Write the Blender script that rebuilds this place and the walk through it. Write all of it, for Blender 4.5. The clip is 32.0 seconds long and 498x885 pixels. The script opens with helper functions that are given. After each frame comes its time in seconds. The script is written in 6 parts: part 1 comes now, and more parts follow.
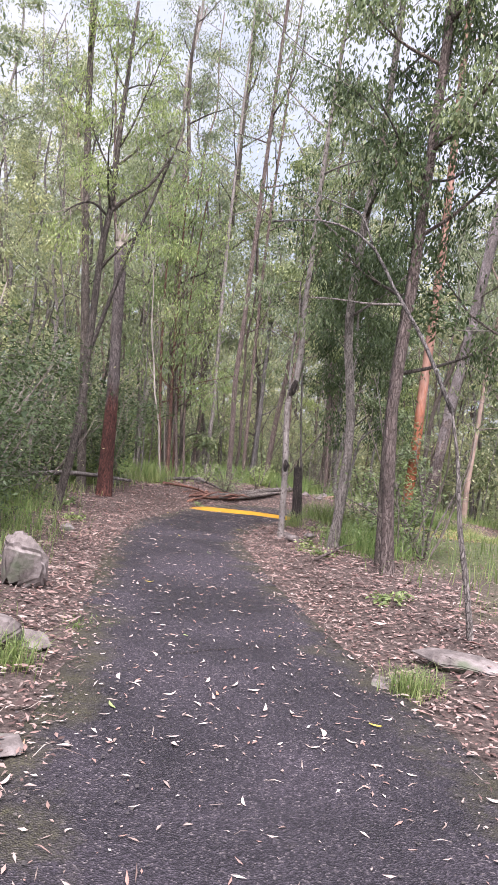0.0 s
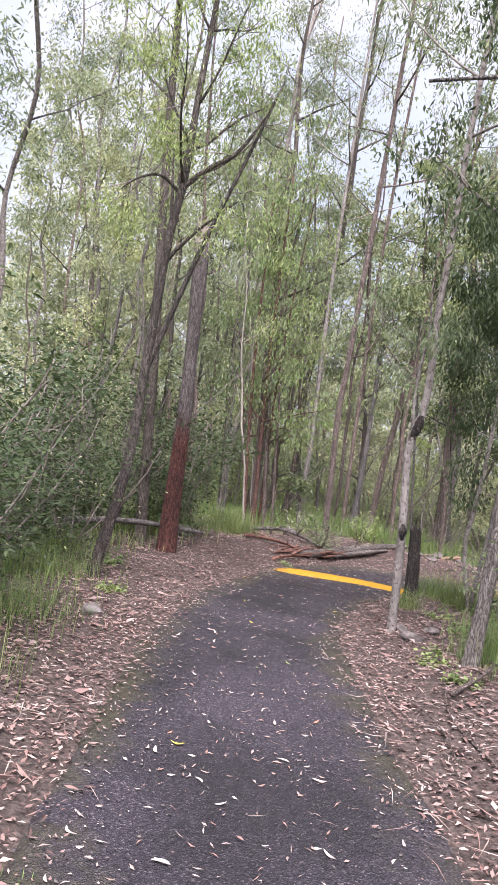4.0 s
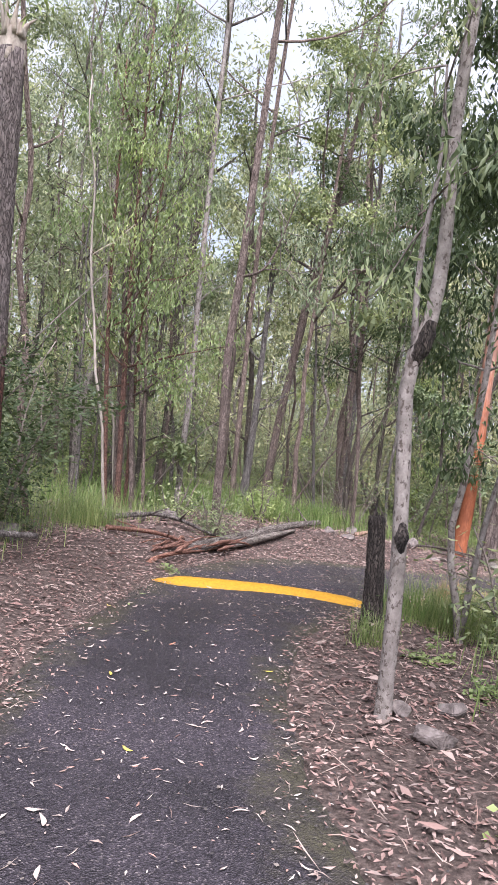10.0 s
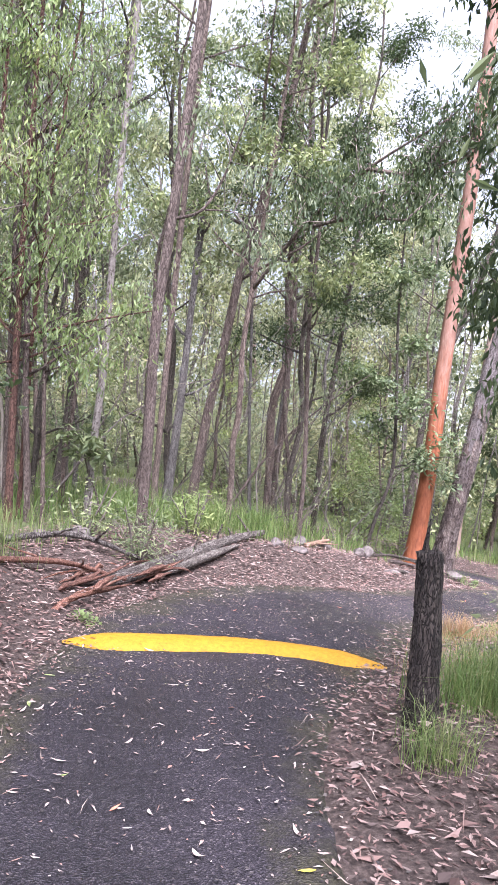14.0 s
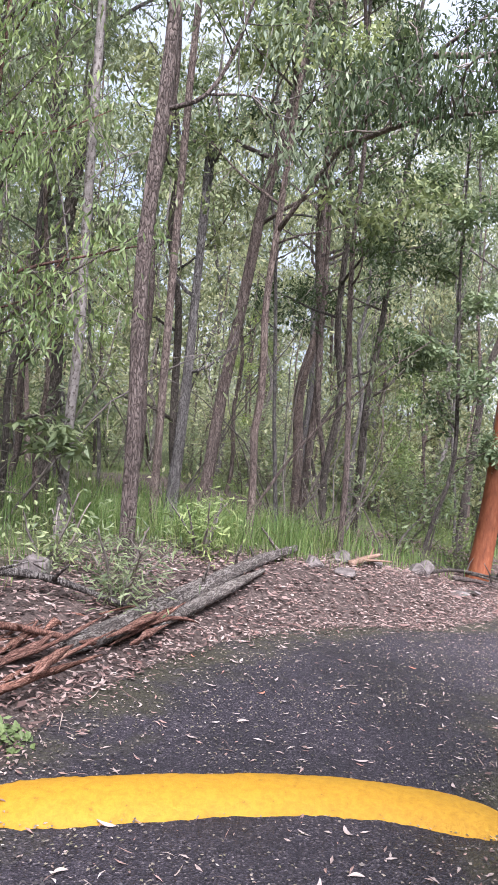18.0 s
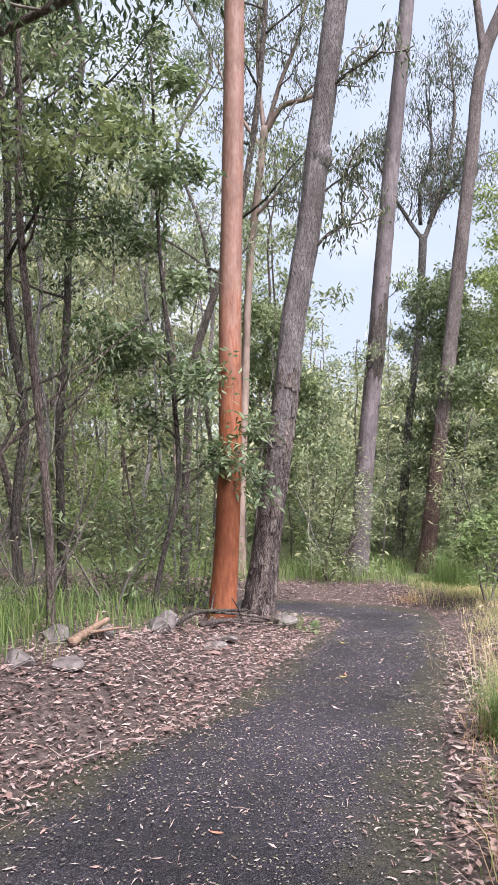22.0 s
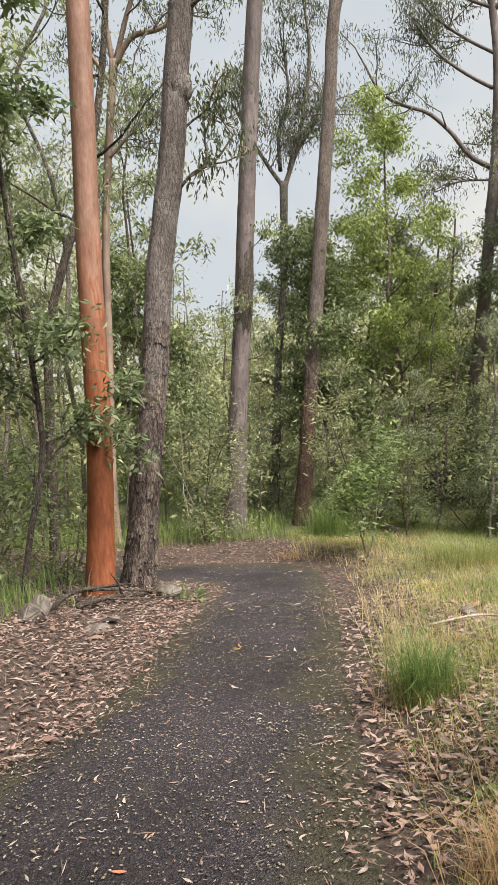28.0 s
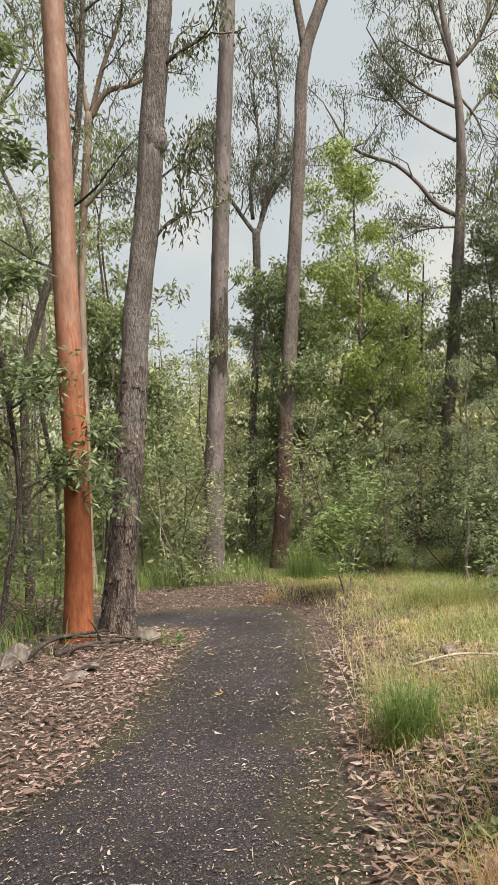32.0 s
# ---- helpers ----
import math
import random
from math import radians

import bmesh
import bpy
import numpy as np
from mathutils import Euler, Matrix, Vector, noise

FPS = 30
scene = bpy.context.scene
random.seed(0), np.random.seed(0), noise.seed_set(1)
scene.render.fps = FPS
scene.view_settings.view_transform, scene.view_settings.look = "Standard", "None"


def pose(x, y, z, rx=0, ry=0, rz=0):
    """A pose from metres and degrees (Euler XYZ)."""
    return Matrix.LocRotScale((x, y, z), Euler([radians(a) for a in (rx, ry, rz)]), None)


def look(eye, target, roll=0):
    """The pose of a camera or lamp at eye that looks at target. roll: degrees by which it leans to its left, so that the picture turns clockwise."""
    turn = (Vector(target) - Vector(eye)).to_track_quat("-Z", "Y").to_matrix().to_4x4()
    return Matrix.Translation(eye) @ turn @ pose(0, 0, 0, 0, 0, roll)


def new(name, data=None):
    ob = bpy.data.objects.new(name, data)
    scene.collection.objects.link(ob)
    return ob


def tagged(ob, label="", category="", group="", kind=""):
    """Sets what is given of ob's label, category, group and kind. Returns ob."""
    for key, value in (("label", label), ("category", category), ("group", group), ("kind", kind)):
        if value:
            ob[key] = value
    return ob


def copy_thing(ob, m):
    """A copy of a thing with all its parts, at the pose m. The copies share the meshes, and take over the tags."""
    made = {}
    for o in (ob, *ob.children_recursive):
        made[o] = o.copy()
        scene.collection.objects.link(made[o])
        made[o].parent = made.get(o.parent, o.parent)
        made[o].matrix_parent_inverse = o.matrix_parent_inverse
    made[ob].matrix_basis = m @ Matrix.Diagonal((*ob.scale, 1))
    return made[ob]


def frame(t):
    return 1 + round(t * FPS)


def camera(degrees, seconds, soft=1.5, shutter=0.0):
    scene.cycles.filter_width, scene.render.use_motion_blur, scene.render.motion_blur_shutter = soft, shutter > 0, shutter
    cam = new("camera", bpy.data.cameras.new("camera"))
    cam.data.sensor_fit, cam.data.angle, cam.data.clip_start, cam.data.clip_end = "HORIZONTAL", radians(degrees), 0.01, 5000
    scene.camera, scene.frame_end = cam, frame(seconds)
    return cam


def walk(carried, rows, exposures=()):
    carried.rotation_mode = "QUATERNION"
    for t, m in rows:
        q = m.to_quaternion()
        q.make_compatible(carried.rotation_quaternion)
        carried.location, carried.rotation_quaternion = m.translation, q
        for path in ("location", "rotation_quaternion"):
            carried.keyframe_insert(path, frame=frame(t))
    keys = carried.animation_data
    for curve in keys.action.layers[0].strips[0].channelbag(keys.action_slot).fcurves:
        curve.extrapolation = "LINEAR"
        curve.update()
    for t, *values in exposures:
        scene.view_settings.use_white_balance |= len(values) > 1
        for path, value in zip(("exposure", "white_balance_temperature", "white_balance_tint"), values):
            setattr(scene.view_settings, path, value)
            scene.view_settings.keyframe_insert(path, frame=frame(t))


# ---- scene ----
cam = camera(36.9, 32.0)
METRES, EYE, TILT, LEAN, TURN = 15.0, 1.32, -1.5, -6.5, 0.0
ROWS = [
    (0.0, 0.0, 0.0, 0.0, 0.0, 0.0, 0.0),
    (0.5, -0.0003, 0.0235, 0.0023, -2.01, 0.3, -0.46),
    (1.0, 0.0026, 0.0482, 0.0055, -1.02, 1.38, -1.25),
    (1.5, 0.0043, 0.0695, 0.0059, -3.34, 1.02, -1.29),
    (2.0, 0.0083, 0.0928, 0.0065, -1.43, 1.04, -1.28),
    (2.5, 0.0102, 0.1151, 0.0101, 1.34, 2.25, -1.92),
    (3.0, 0.0036, 0.1372, 0.0118, 1.01, 2.76, -1.95),
    (3.5, -0.0013, 0.1605, 0.0124, 6.98, 2.69, -2.05),
    (5.5, -0.0056, 0.2473, 0.0177, 7.49, 0.89, -3.87),
    (6.0, -0.007, 0.2722, 0.0179, 5.81, -0.06, -3.95),
    (6.5, -0.0064, 0.2963, 0.0186, 8.72, -0.18, -3.77),
    (7.0, -0.0092, 0.3162, 0.0168, 4.85, 0.23, -3.57),
    (7.5, -0.0138, 0.3377, 0.0169, 2.78, -0.03, -3.02),
    (8.0, -0.0168, 0.3602, 0.0182, 3.32, 0.69, -2.5),
    (8.5, -0.0213, 0.3793, 0.0161, -2.43, 1.01, -1.96),
    (9.0, -0.0265, 0.3996, 0.0147, -1.49, 0.33, -1.17),
    (9.5, -0.0308, 0.4188, 0.0161, -0.19, 0.44, -0.49),
    (10.0, -0.0373, 0.4349, 0.015, -2.99, -0.36, -0.47),
    (10.5, -0.0402, 0.4532, 0.0137, -2.02, -0.85, -0.41),
    (11.0, -0.0427, 0.472, 0.0145, -1.18, -1.03, -0.99),
    (11.5, -0.0481, 0.4908, 0.0141, -1.52, -1.03, -1.49),
    (12.0, -0.0501, 0.5118, 0.0129, -1.56, -0.32, -1.5),
    (12.5, -0.0521, 0.5321, 0.0131, -3.86, 0.55, -1.03),
    (13.0, -0.0557, 0.5533, 0.0144, -8.87, -1.27, -0.08),
    (13.5, -0.0552, 0.5774, 0.0143, -7.88, -1.59, 0.78),
    (14.0, -0.0574, 0.5985, 0.0149, -10.92, -0.97, -0.28),
    (14.5, -0.0593, 0.6231, 0.0152, -13.17, -1.1, -0.33),
    (16.5, -0.0453, 0.7071, 0.0117, -11.45, -1.64, 1.48),
    (17.0, -0.0429, 0.7241, 0.0115, -13.93, -2.29, 1.63),
    (17.5, -0.0358, 0.743, 0.0104, -12.1, -2.32, 2.02),
    (18.0, -0.031, 0.7614, 0.0121, -9.42, -1.84, 0.5),
    (18.5, -0.0314, 0.7807, 0.0135, -10.77, -0.61, -0.09),
    (19.0, -0.0286, 0.8015, 0.0121, -9.41, 0.18, 0.75),
    (19.5, -0.021, 0.8188, 0.0126, -16.5, -0.07, 1.3),
    (20.0, -0.0169, 0.8397, 0.012, -24.88, -1.76, 2.17),
    (20.5, -0.0106, 0.8626, 0.0098, -25.86, -1.64, 2.82),
    (21.0, -0.0059, 0.8814, 0.0103, -27.96, -1.53, 3.19),
    (21.5, -0.0019, 0.8994, 0.0111, -31.67, -1.88, 4.63),
    (22.0, 0.0076, 0.9148, 0.0081, -33.65, -1.81, 6.83),
    (22.5, 0.0156, 0.9275, 0.0079, -37.92, -2.57, 7.71),
    (23.0, 0.0187, 0.9415, 0.0093, -44.03, -4.32, 7.04),
    (23.5, 0.0257, 0.9463, 0.0085, -45.56, -5.55, 6.86),
    (24.0, 0.0294, 0.9482, 0.0085, -44.94, -5.15, 7.0),
    (24.5, 0.0269, 0.9473, 0.0105, -45.26, -4.15, 7.31),
    (25.0, 0.026, 0.9478, 0.0109, -45.62, -4.09, 7.84),
    (25.5, 0.0262, 0.948, 0.0104, -45.41, -4.63, 8.49),
    (26.0, 0.026, 0.9478, 0.0102, -44.57, -5.15, 9.0),
    (26.5, 0.0248, 0.9465, 0.0105, -43.63, -5.74, 9.28),
    (28.5, 0.0247, 0.9486, 0.0087, -44.87, -6.89, 9.33),
    (29.0, 0.0239, 0.9486, 0.0087, -46.62, -6.38, 9.55),
    (29.5, 0.0234, 0.9462, 0.0097, -48.77, -5.6, 9.89),
    (30.0, 0.0249, 0.9434, 0.0094, -52.28, -4.74, 10.17),
    (30.5, 0.0239, 0.944, 0.0096, -52.49, -4.1, 9.97),
    (31.0, 0.022, 0.9448, 0.0098, -50.1, -3.62, 9.87),
    (31.5, 0.0211, 0.9464, 0.0097, -47.92, -3.57, 9.8),
    (32.0, 0.0207, 0.9475, 0.0097, -46.27, -3.68, 9.72),
]
EXPOSURES = [(0, 1.32, 6100, 23), (8, 1.4, 6000, 21), (12, 1.54, 5900, 22), (14, 1.78, 5750, 24), (16.5, 1.51, 5750, 19), (20, 1.43, 5850, 19), (22, 1.26, 5950, 18), (23, 1.08, 6400, 14), (25, 0.89, 6950, 6), (26.5, 0.91, 7100, 8), (29, 0.96, 6900, 9), (31, 0.92, 6750, 6), (32, 0.88, 7150, 7)]
walk(cam, [(t, pose(0, 0, EYE, TILT, LEAN, TURN) @ pose(METRES * x, METRES * y, METRES * z, 90 + pitch, roll, yaw)) for t, x, y, z, yaw, pitch, roll in ROWS], EXPOSURES)

# ---- light and sky ----
SUN_EL, SUN_AZ = radians(55), radians(180)
world = bpy.data.worlds.new("overcast_sky")
scene.world = world
world.use_nodes = True
wn, wl = world.node_tree.nodes, world.node_tree.links
wn.clear()
w_out = wn.new("ShaderNodeOutputWorld")
w_bg = wn.new("ShaderNodeBackground")
w_sky = wn.new("ShaderNodeTexSky")
w_sky.sky_type = "NISHITA"
w_sky.sun_disc = False
w_sky.sun_elevation, w_sky.sun_rotation = SUN_EL, SUN_AZ
w_sky.air_density, w_sky.dust_density = 1.0, 4.0
w_co = wn.new("ShaderNodeTexCoord")
w_no = wn.new("ShaderNodeTexNoise")
w_no.inputs["Scale"].default_value, w_no.inputs["Detail"].default_value = 2.6, 6.0
w_ra = wn.new("ShaderNodeValToRGB")
w_ra.color_ramp.elements[0].position, w_ra.color_ramp.elements[0].color = 0.42, (10.4, 11.6, 13.2, 1)
w_ra.color_ramp.elements[1].position, w_ra.color_ramp.elements[1].color = 0.57, (13.2, 13.5, 13.8, 1)
w_mx = wn.new("ShaderNodeMix")
w_mx.data_type = "RGBA"
w_mx.inputs["Factor"].default_value = 0.86
wl.new(w_co.outputs["Generated"], w_no.inputs["Vector"])
wl.new(w_no.outputs["Fac"], w_ra.inputs["Fac"])
wl.new(w_sky.outputs["Color"], w_mx.inputs["A"])
wl.new(w_ra.outputs["Color"], w_mx.inputs["B"])
wl.new(w_mx.outputs["Result"], w_bg.inputs["Color"])
wl.new(w_bg.outputs["Background"], w_out.inputs["Surface"])
w_bg.inputs["Strength"].default_value = 0.035
sun = new("sun", bpy.data.lights.new("sun", "SUN"))
sun.data.energy, sun.data.angle, sun.data.color = 5.0, radians(42), (1.0, 0.97, 0.92)
sun.matrix_world = look((0, 0, 30), (-30 * math.cos(SUN_EL) * math.sin(SUN_AZ), -30 * math.cos(SUN_EL) * math.cos(SUN_AZ), 30 - 30 * math.sin(SUN_EL)))


# ---- materials ----
def material(name, rough=0.85):
    m = bpy.data.materials.new(name)
    m.use_nodes = True
    n, l = m.node_tree.nodes, m.node_tree.links
    b = n["Principled BSDF"]
    b.inputs["Roughness"].default_value = rough
    b.inputs["Specular IOR Level"].default_value = 0.3
    return m, n, l, b


def node(n, kind, **values):
    made = n.new(kind)
    for key, value in values.items():
        made.inputs[key.replace("_", " ")].default_value = value
    return made


def ramp(n, *stops):
    made = n.new("ShaderNodeValToRGB")
    e = made.color_ramp.elements
    while len(e) < len(stops):
        e.new(0.5)
    for k, (p, c) in zip(e, stops):
        k.position, k.color = p, (*c, 1)
    return made


def mixed(n, l, fac, a, b):
    made = n.new("ShaderNodeMix")
    made.data_type = "RGBA"
    for key, v in (("Factor", fac), ("A", a), ("B", b)):
        if isinstance(v, (int, float)):
            made.inputs[key].default_value = v
        elif isinstance(v, tuple):
            made.inputs[key].default_value = (*v, 1)
        else:
            l.new(v, made.inputs[key])
    return made.outputs["Result"]


def mapped(n, l, scale):
    co = n.new("ShaderNodeTexCoord")
    mp = node(n, "ShaderNodeMapping", Scale=scale)
    l.new(co.outputs["Object"], mp.inputs["Vector"])
    return mp.outputs["Vector"]


def noise_fac(n, l, vector, scale, detail=4.0, rough=0.6):
    t = node(n, "ShaderNodeTexNoise", Scale=scale, Detail=detail, Roughness=rough)
    l.new(vector, t.inputs["Vector"])
    return t.outputs["Fac"]


def bump(n, l, b, height, strength, distance):
    bm = node(n, "ShaderNodeBump", Strength=strength, Distance=distance)
    l.new(height, bm.inputs["Height"])
    l.new(bm.outputs["Normal"], b.inputs["Normal"])


def fissures(n, l, grain):
    """Fine grain crossed by upright cracks: a height from 0 in the cracks to 1 on the plates."""
    v = mapped(n, l, grain)
    fine = noise_fac(n, l, v, 3.0, 8.0, 0.72)
    warp = node(n, "ShaderNodeTexNoise", Scale=2.0, Detail=3.0)
    l.new(v, warp.inputs["Vector"])
    off = n.new("ShaderNodeVectorMath")
    off.operation = "MULTIPLY_ADD"
    off.inputs[1].default_value = (0.9, 0.9, 0.9)
    l.new(warp.outputs["Color"], off.inputs[0])
    l.new(v, off.inputs[2])
    cell = node(n, "ShaderNodeTexVoronoi", Scale=5.5)
    cell.feature = "DISTANCE_TO_EDGE"
    l.new(off.outputs["Vector"], cell.inputs["Vector"])
    crack = node(n, "ShaderNodeMapRange", From_Min=-0.06, From_Max=0.14)
    l.new(cell.outputs["Distance"], crack.inputs["Value"])
    both = n.new("ShaderNodeMath")
    both.operation = "MULTIPLY"
    l.new(crack.outputs["Result"], both.inputs[0])
    l.new(fine, both.inputs[1])
    return fine, both.outputs["Value"]


def toned(n, l, colour, low=0.72, high=1.18):
    """Slow blotches, and each tree a little lighter or darker than the next."""
    blot = noise_fac(n, l, mapped(n, l, (1, 1, 0.7)), 2.2, 4.0)
    rb = ramp(n, (0.35, (low, low * 0.98, low * 0.96)), (0.65, (high, high * 0.98, high * 0.97)))
    l.new(blot, rb.inputs["Fac"])
    info = n.new("ShaderNodeObjectInfo")
    ro = ramp(n, (0.0, (0.75, 0.76, 0.78)), (1.0, (1.2, 1.17, 1.13)))
    l.new(info.outputs["Random"], ro.inputs["Fac"])
    for factor in (rb.outputs["Color"], ro.outputs["Color"]):
        mul = n.new("ShaderNodeMix")
        mul.data_type, mul.blend_type = "RGBA", "MULTIPLY"
        mul.inputs["Factor"].default_value = 1.0
        l.new(colour, mul.inputs["A"])
        l.new(factor, mul.inputs["B"])
        colour = mul.outputs["Result"]
    return colour


def bark(name, dark, mid, light, grain=(9, 9, 1.3), depth=0.03, patch=None, patch_at=0.6, rough=0.9, cracks=True, patch_grain=(4.4, 4.4, 2.6)):
    """Bark: upright plates and fissures, blotches, and if wanted patches of another colour."""
    m, n, l, b = material(name, rough)
    fine, plates = fissures(n, l, (grain[0], grain[1], grain[2] * 1.6))
    high = plates if cracks else fine
    r = ramp(n, (0.12 if cracks else 0.32, dark), (0.42 if cracks else 0.5, mid), (0.62 if cracks else 0.7, light))
    l.new(high, r.inputs["Fac"])
    out = toned(n, l, r.outputs["Color"])
    if patch:
        pf = noise_fac(n, l, mapped(n, l, patch_grain), 2.4, 5.0, 0.7)
        pr = ramp(n, (patch_at, (0, 0, 0)), (patch_at + 0.05, (1, 1, 1)))
        l.new(pf, pr.inputs["Fac"])
        out = mixed(n, l, pr.outputs["Color"], out, patch)
    l.new(out, b.inputs["Base Color"])
    bump(n, l, b, high, 1.0, depth)
    return m


def two_tone(name, low, high, where, soft, rough):
    """Bark that changes with height above the tree's foot, along a ragged line."""
    m, n, l, b = material(name, rough)
    fine, plates = fissures(n, l, (9, 9, 2.0))
    if low[3] > 0.01:
        fine = plates
    tones = []
    for dark, mid, light, depth in (low, high):
        r = ramp(n, (0.14 if low[3] > 0.01 else 0.32, dark), (0.42 if low[3] > 0.01 else 0.5, mid), (0.65, light))
        l.new(fine, r.inputs["Fac"])
        tones.append(r.outputs["Color"])
    co = n.new("ShaderNodeTexCoord")
    sep = n.new("ShaderNodeSeparateXYZ")
    l.new(co.outputs["Object"], sep.inputs["Vector"])
    ragged = noise_fac(n, l, mapped(n, l, (7, 7, 1.2)), 2.0, 4.0, 0.7)
    add = n.new("ShaderNodeMath")
    add.operation = "MULTIPLY_ADD"
    add.inputs[1].default_value = soft * 2
    l.new(ragged, add.inputs[0])
    l.new(sep.outputs["Z"], add.inputs[2])
    rng_node = node(n, "ShaderNodeMapRange", From_Min=where + soft * 0.6, From_Max=where + soft * 1.4)
    l.new(add.outputs["Value"], rng_node.inputs["Value"])
    blot = noise_fac(n, l, mapped(n, l, (1.5, 1.5, 0.7)), 2.2, 4.0)
    rb = ramp(n, (0.35, (0.70, 0.66, 0.64)), (0.65, (1.12, 1.1, 1.1)))
    l.new(blot, rb.inputs["Fac"])
    mul = n.new("ShaderNodeMix")
    mul.data_type, mul.blend_type = "RGBA", "MULTIPLY"
    mul.inputs["Factor"].default_value = 1.0
    l.new(mixed(n, l, rng_node.outputs["Result"], tones[0], tones[1]), mul.inputs["A"])
    l.new(rb.outputs["Color"], mul.inputs["B"])
    l.new(mul.outputs["Result"], b.inputs["Base Color"])
    bump(n, l, b, fine, 0.9, low[3])
    return m


def leafy(name, colours, rough=0.5, through_light=0.35, spread=0.7, vary=0.0):
    """Leaves: a colour drawn for each leaf, some light passing through."""
    m, n, l, b = material(name, rough)
    geo = n.new("ShaderNodeNewGeometry")
    r = ramp(n, *[(i / max(1, len(colours) - 1), c) for i, c in enumerate(colours)])
    l.new(geo.outputs["Random Per Island"], r.inputs["Fac"])
    big = noise_fac(n, l, mapped(n, l, (1, 1, 1)), 0.9, 2.0)
    rb = ramp(n, (0.32, (0.62, 0.68, 0.62)), (0.68, (1.32, 1.28, 1.12)))
    l.new(big, rb.inputs["Fac"])
    info = n.new("ShaderNodeObjectInfo")
    ro = ramp(n, (0.0, (0.80, 0.86, 0.86)), (0.5, (1.0, 1.0, 0.95)), (1.0, (1.32, 1.26, 1.1)))
    l.new(info.outputs["Random"], ro.inputs["Fac"])
    each = n.new("ShaderNodeMix")
    each.data_type, each.blend_type = "RGBA", "MULTIPLY"
    each.inputs["Factor"].default_value = vary
    l.new(r.outputs["Color"], each.inputs["A"])
    l.new(ro.outputs["Color"], each.inputs["B"])
    mul = n.new("ShaderNodeMix")
    mul.data_type, mul.blend_type = "RGBA", "MULTIPLY"
    mul.inputs["Factor"].default_value = spread
    l.new(each.outputs["Result"], mul.inputs["A"])
    l.new(rb.outputs["Color"], mul.inputs["B"])
    l.new(mul.outputs["Result"], b.inputs["Base Color"])
    b.inputs["Specular IOR Level"].default_value = 0.3
    if through_light:
        tr = n.new("ShaderNodeBsdfTranslucent")
        thin = n.new("ShaderNodeMix")
        thin.data_type, thin.blend_type = "RGBA", "MULTIPLY"
        thin.inputs["Factor"].default_value = 1.0
        thin.inputs["B"].default_value = (1.5, 1.55, 1.25, 1)
        l.new(mul.outputs["Result"], thin.inputs["A"])
        l.new(thin.outputs["Result"], tr.inputs["Color"])
        mx = node(n, "ShaderNodeMixShader", Fac=through_light)
        l.new(b.outputs["BSDF"], mx.inputs[1])
        l.new(tr.outputs["BSDF"], mx.inputs[2])
        l.new(mx.outputs["Shader"], n["Material Output"].inputs["Surface"])
    return m


M = {}
M["stripped_bark"] = two_tone("stripped_bark", ((0.018, 0.009, 0.008), (0.08, 0.031, 0.025), (0.17, 0.075, 0.055), 0.03), ((0.045, 0.037, 0.036), (0.135, 0.113, 0.108), (0.25, 0.217, 0.208), 0.035), 1.7, 0.45, 0.9)
M["peeled_bark"] = two_tone("peeled_bark", ((0.16, 0.052, 0.026), (0.26, 0.085, 0.039), (0.32, 0.125, 0.064), 0.004), ((0.20, 0.105, 0.078), (0.265, 0.15, 0.115), (0.325, 0.21, 0.17), 0.004), 3.2, 2.2, 0.6)
M["grey_bark"] = bark("grey_bark", (0.075, 0.066, 0.062), (0.19, 0.17, 0.158), (0.32, 0.295, 0.278), depth=0.035)
M["dark_bark"] = bark("dark_bark", (0.04, 0.033, 0.029), (0.105, 0.088, 0.077), (0.19, 0.165, 0.145), depth=0.04)
M["brown_bark"] = bark("brown_bark", (0.065, 0.048, 0.042), (0.17, 0.13, 0.115), (0.28, 0.225, 0.20), depth=0.035)
M["red_bark"] = bark("red_bark", (0.05, 0.026, 0.02), (0.15, 0.08, 0.062), (0.25, 0.145, 0.115), depth=0.03)
M["pink_bark"] = bark("pink_bark", (0.16, 0.115, 0.095), (0.25, 0.185, 0.155), (0.34, 0.27, 0.235), grain=(3, 3, 0.5), depth=0.004, rough=0.6, cracks=False)
M["rough_gum_bark"] = two_tone("rough_gum_bark", ((0.028, 0.02, 0.018), (0.11, 0.083, 0.076), (0.25, 0.21, 0.20), 0.05), ((0.10, 0.085, 0.084), (0.215, 0.188, 0.186), (0.31, 0.28, 0.275), 0.03), 2.0, 1.1, 0.85)
M["plate_bark"] = bark("plate_bark", (0.045, 0.033, 0.029), (0.14, 0.11, 0.10), (0.27, 0.235, 0.22), depth=0.02)
M["forked_gum_bark"] = two_tone("forked_gum_bark", ((0.035, 0.022, 0.018), (0.14, 0.085, 0.068), (0.24, 0.17, 0.145), 0.04), ((0.09, 0.07, 0.066), (0.20, 0.165, 0.155), (0.29, 0.25, 0.24), 0.03), 3.0, 1.4, 0.85)
M["smooth_bark"] = bark("smooth_bark", (0.10, 0.082, 0.086), (0.16, 0.133, 0.138), (0.225, 0.192, 0.197), grain=(6, 6, 0.9), depth=0.012, patch=(0.075, 0.058, 0.056), patch_at=0.6, rough=0.75, cracks=False)
M["pale_bark"] = bark("pale_bark", (0.15, 0.133, 0.124), (0.25, 0.226, 0.212), (0.37, 0.345, 0.325), grain=(6, 6, 3), depth=0.012, patch=(0.09, 0.072, 0.062), patch_at=0.54, cracks=False, patch_grain=(14, 14, 9))
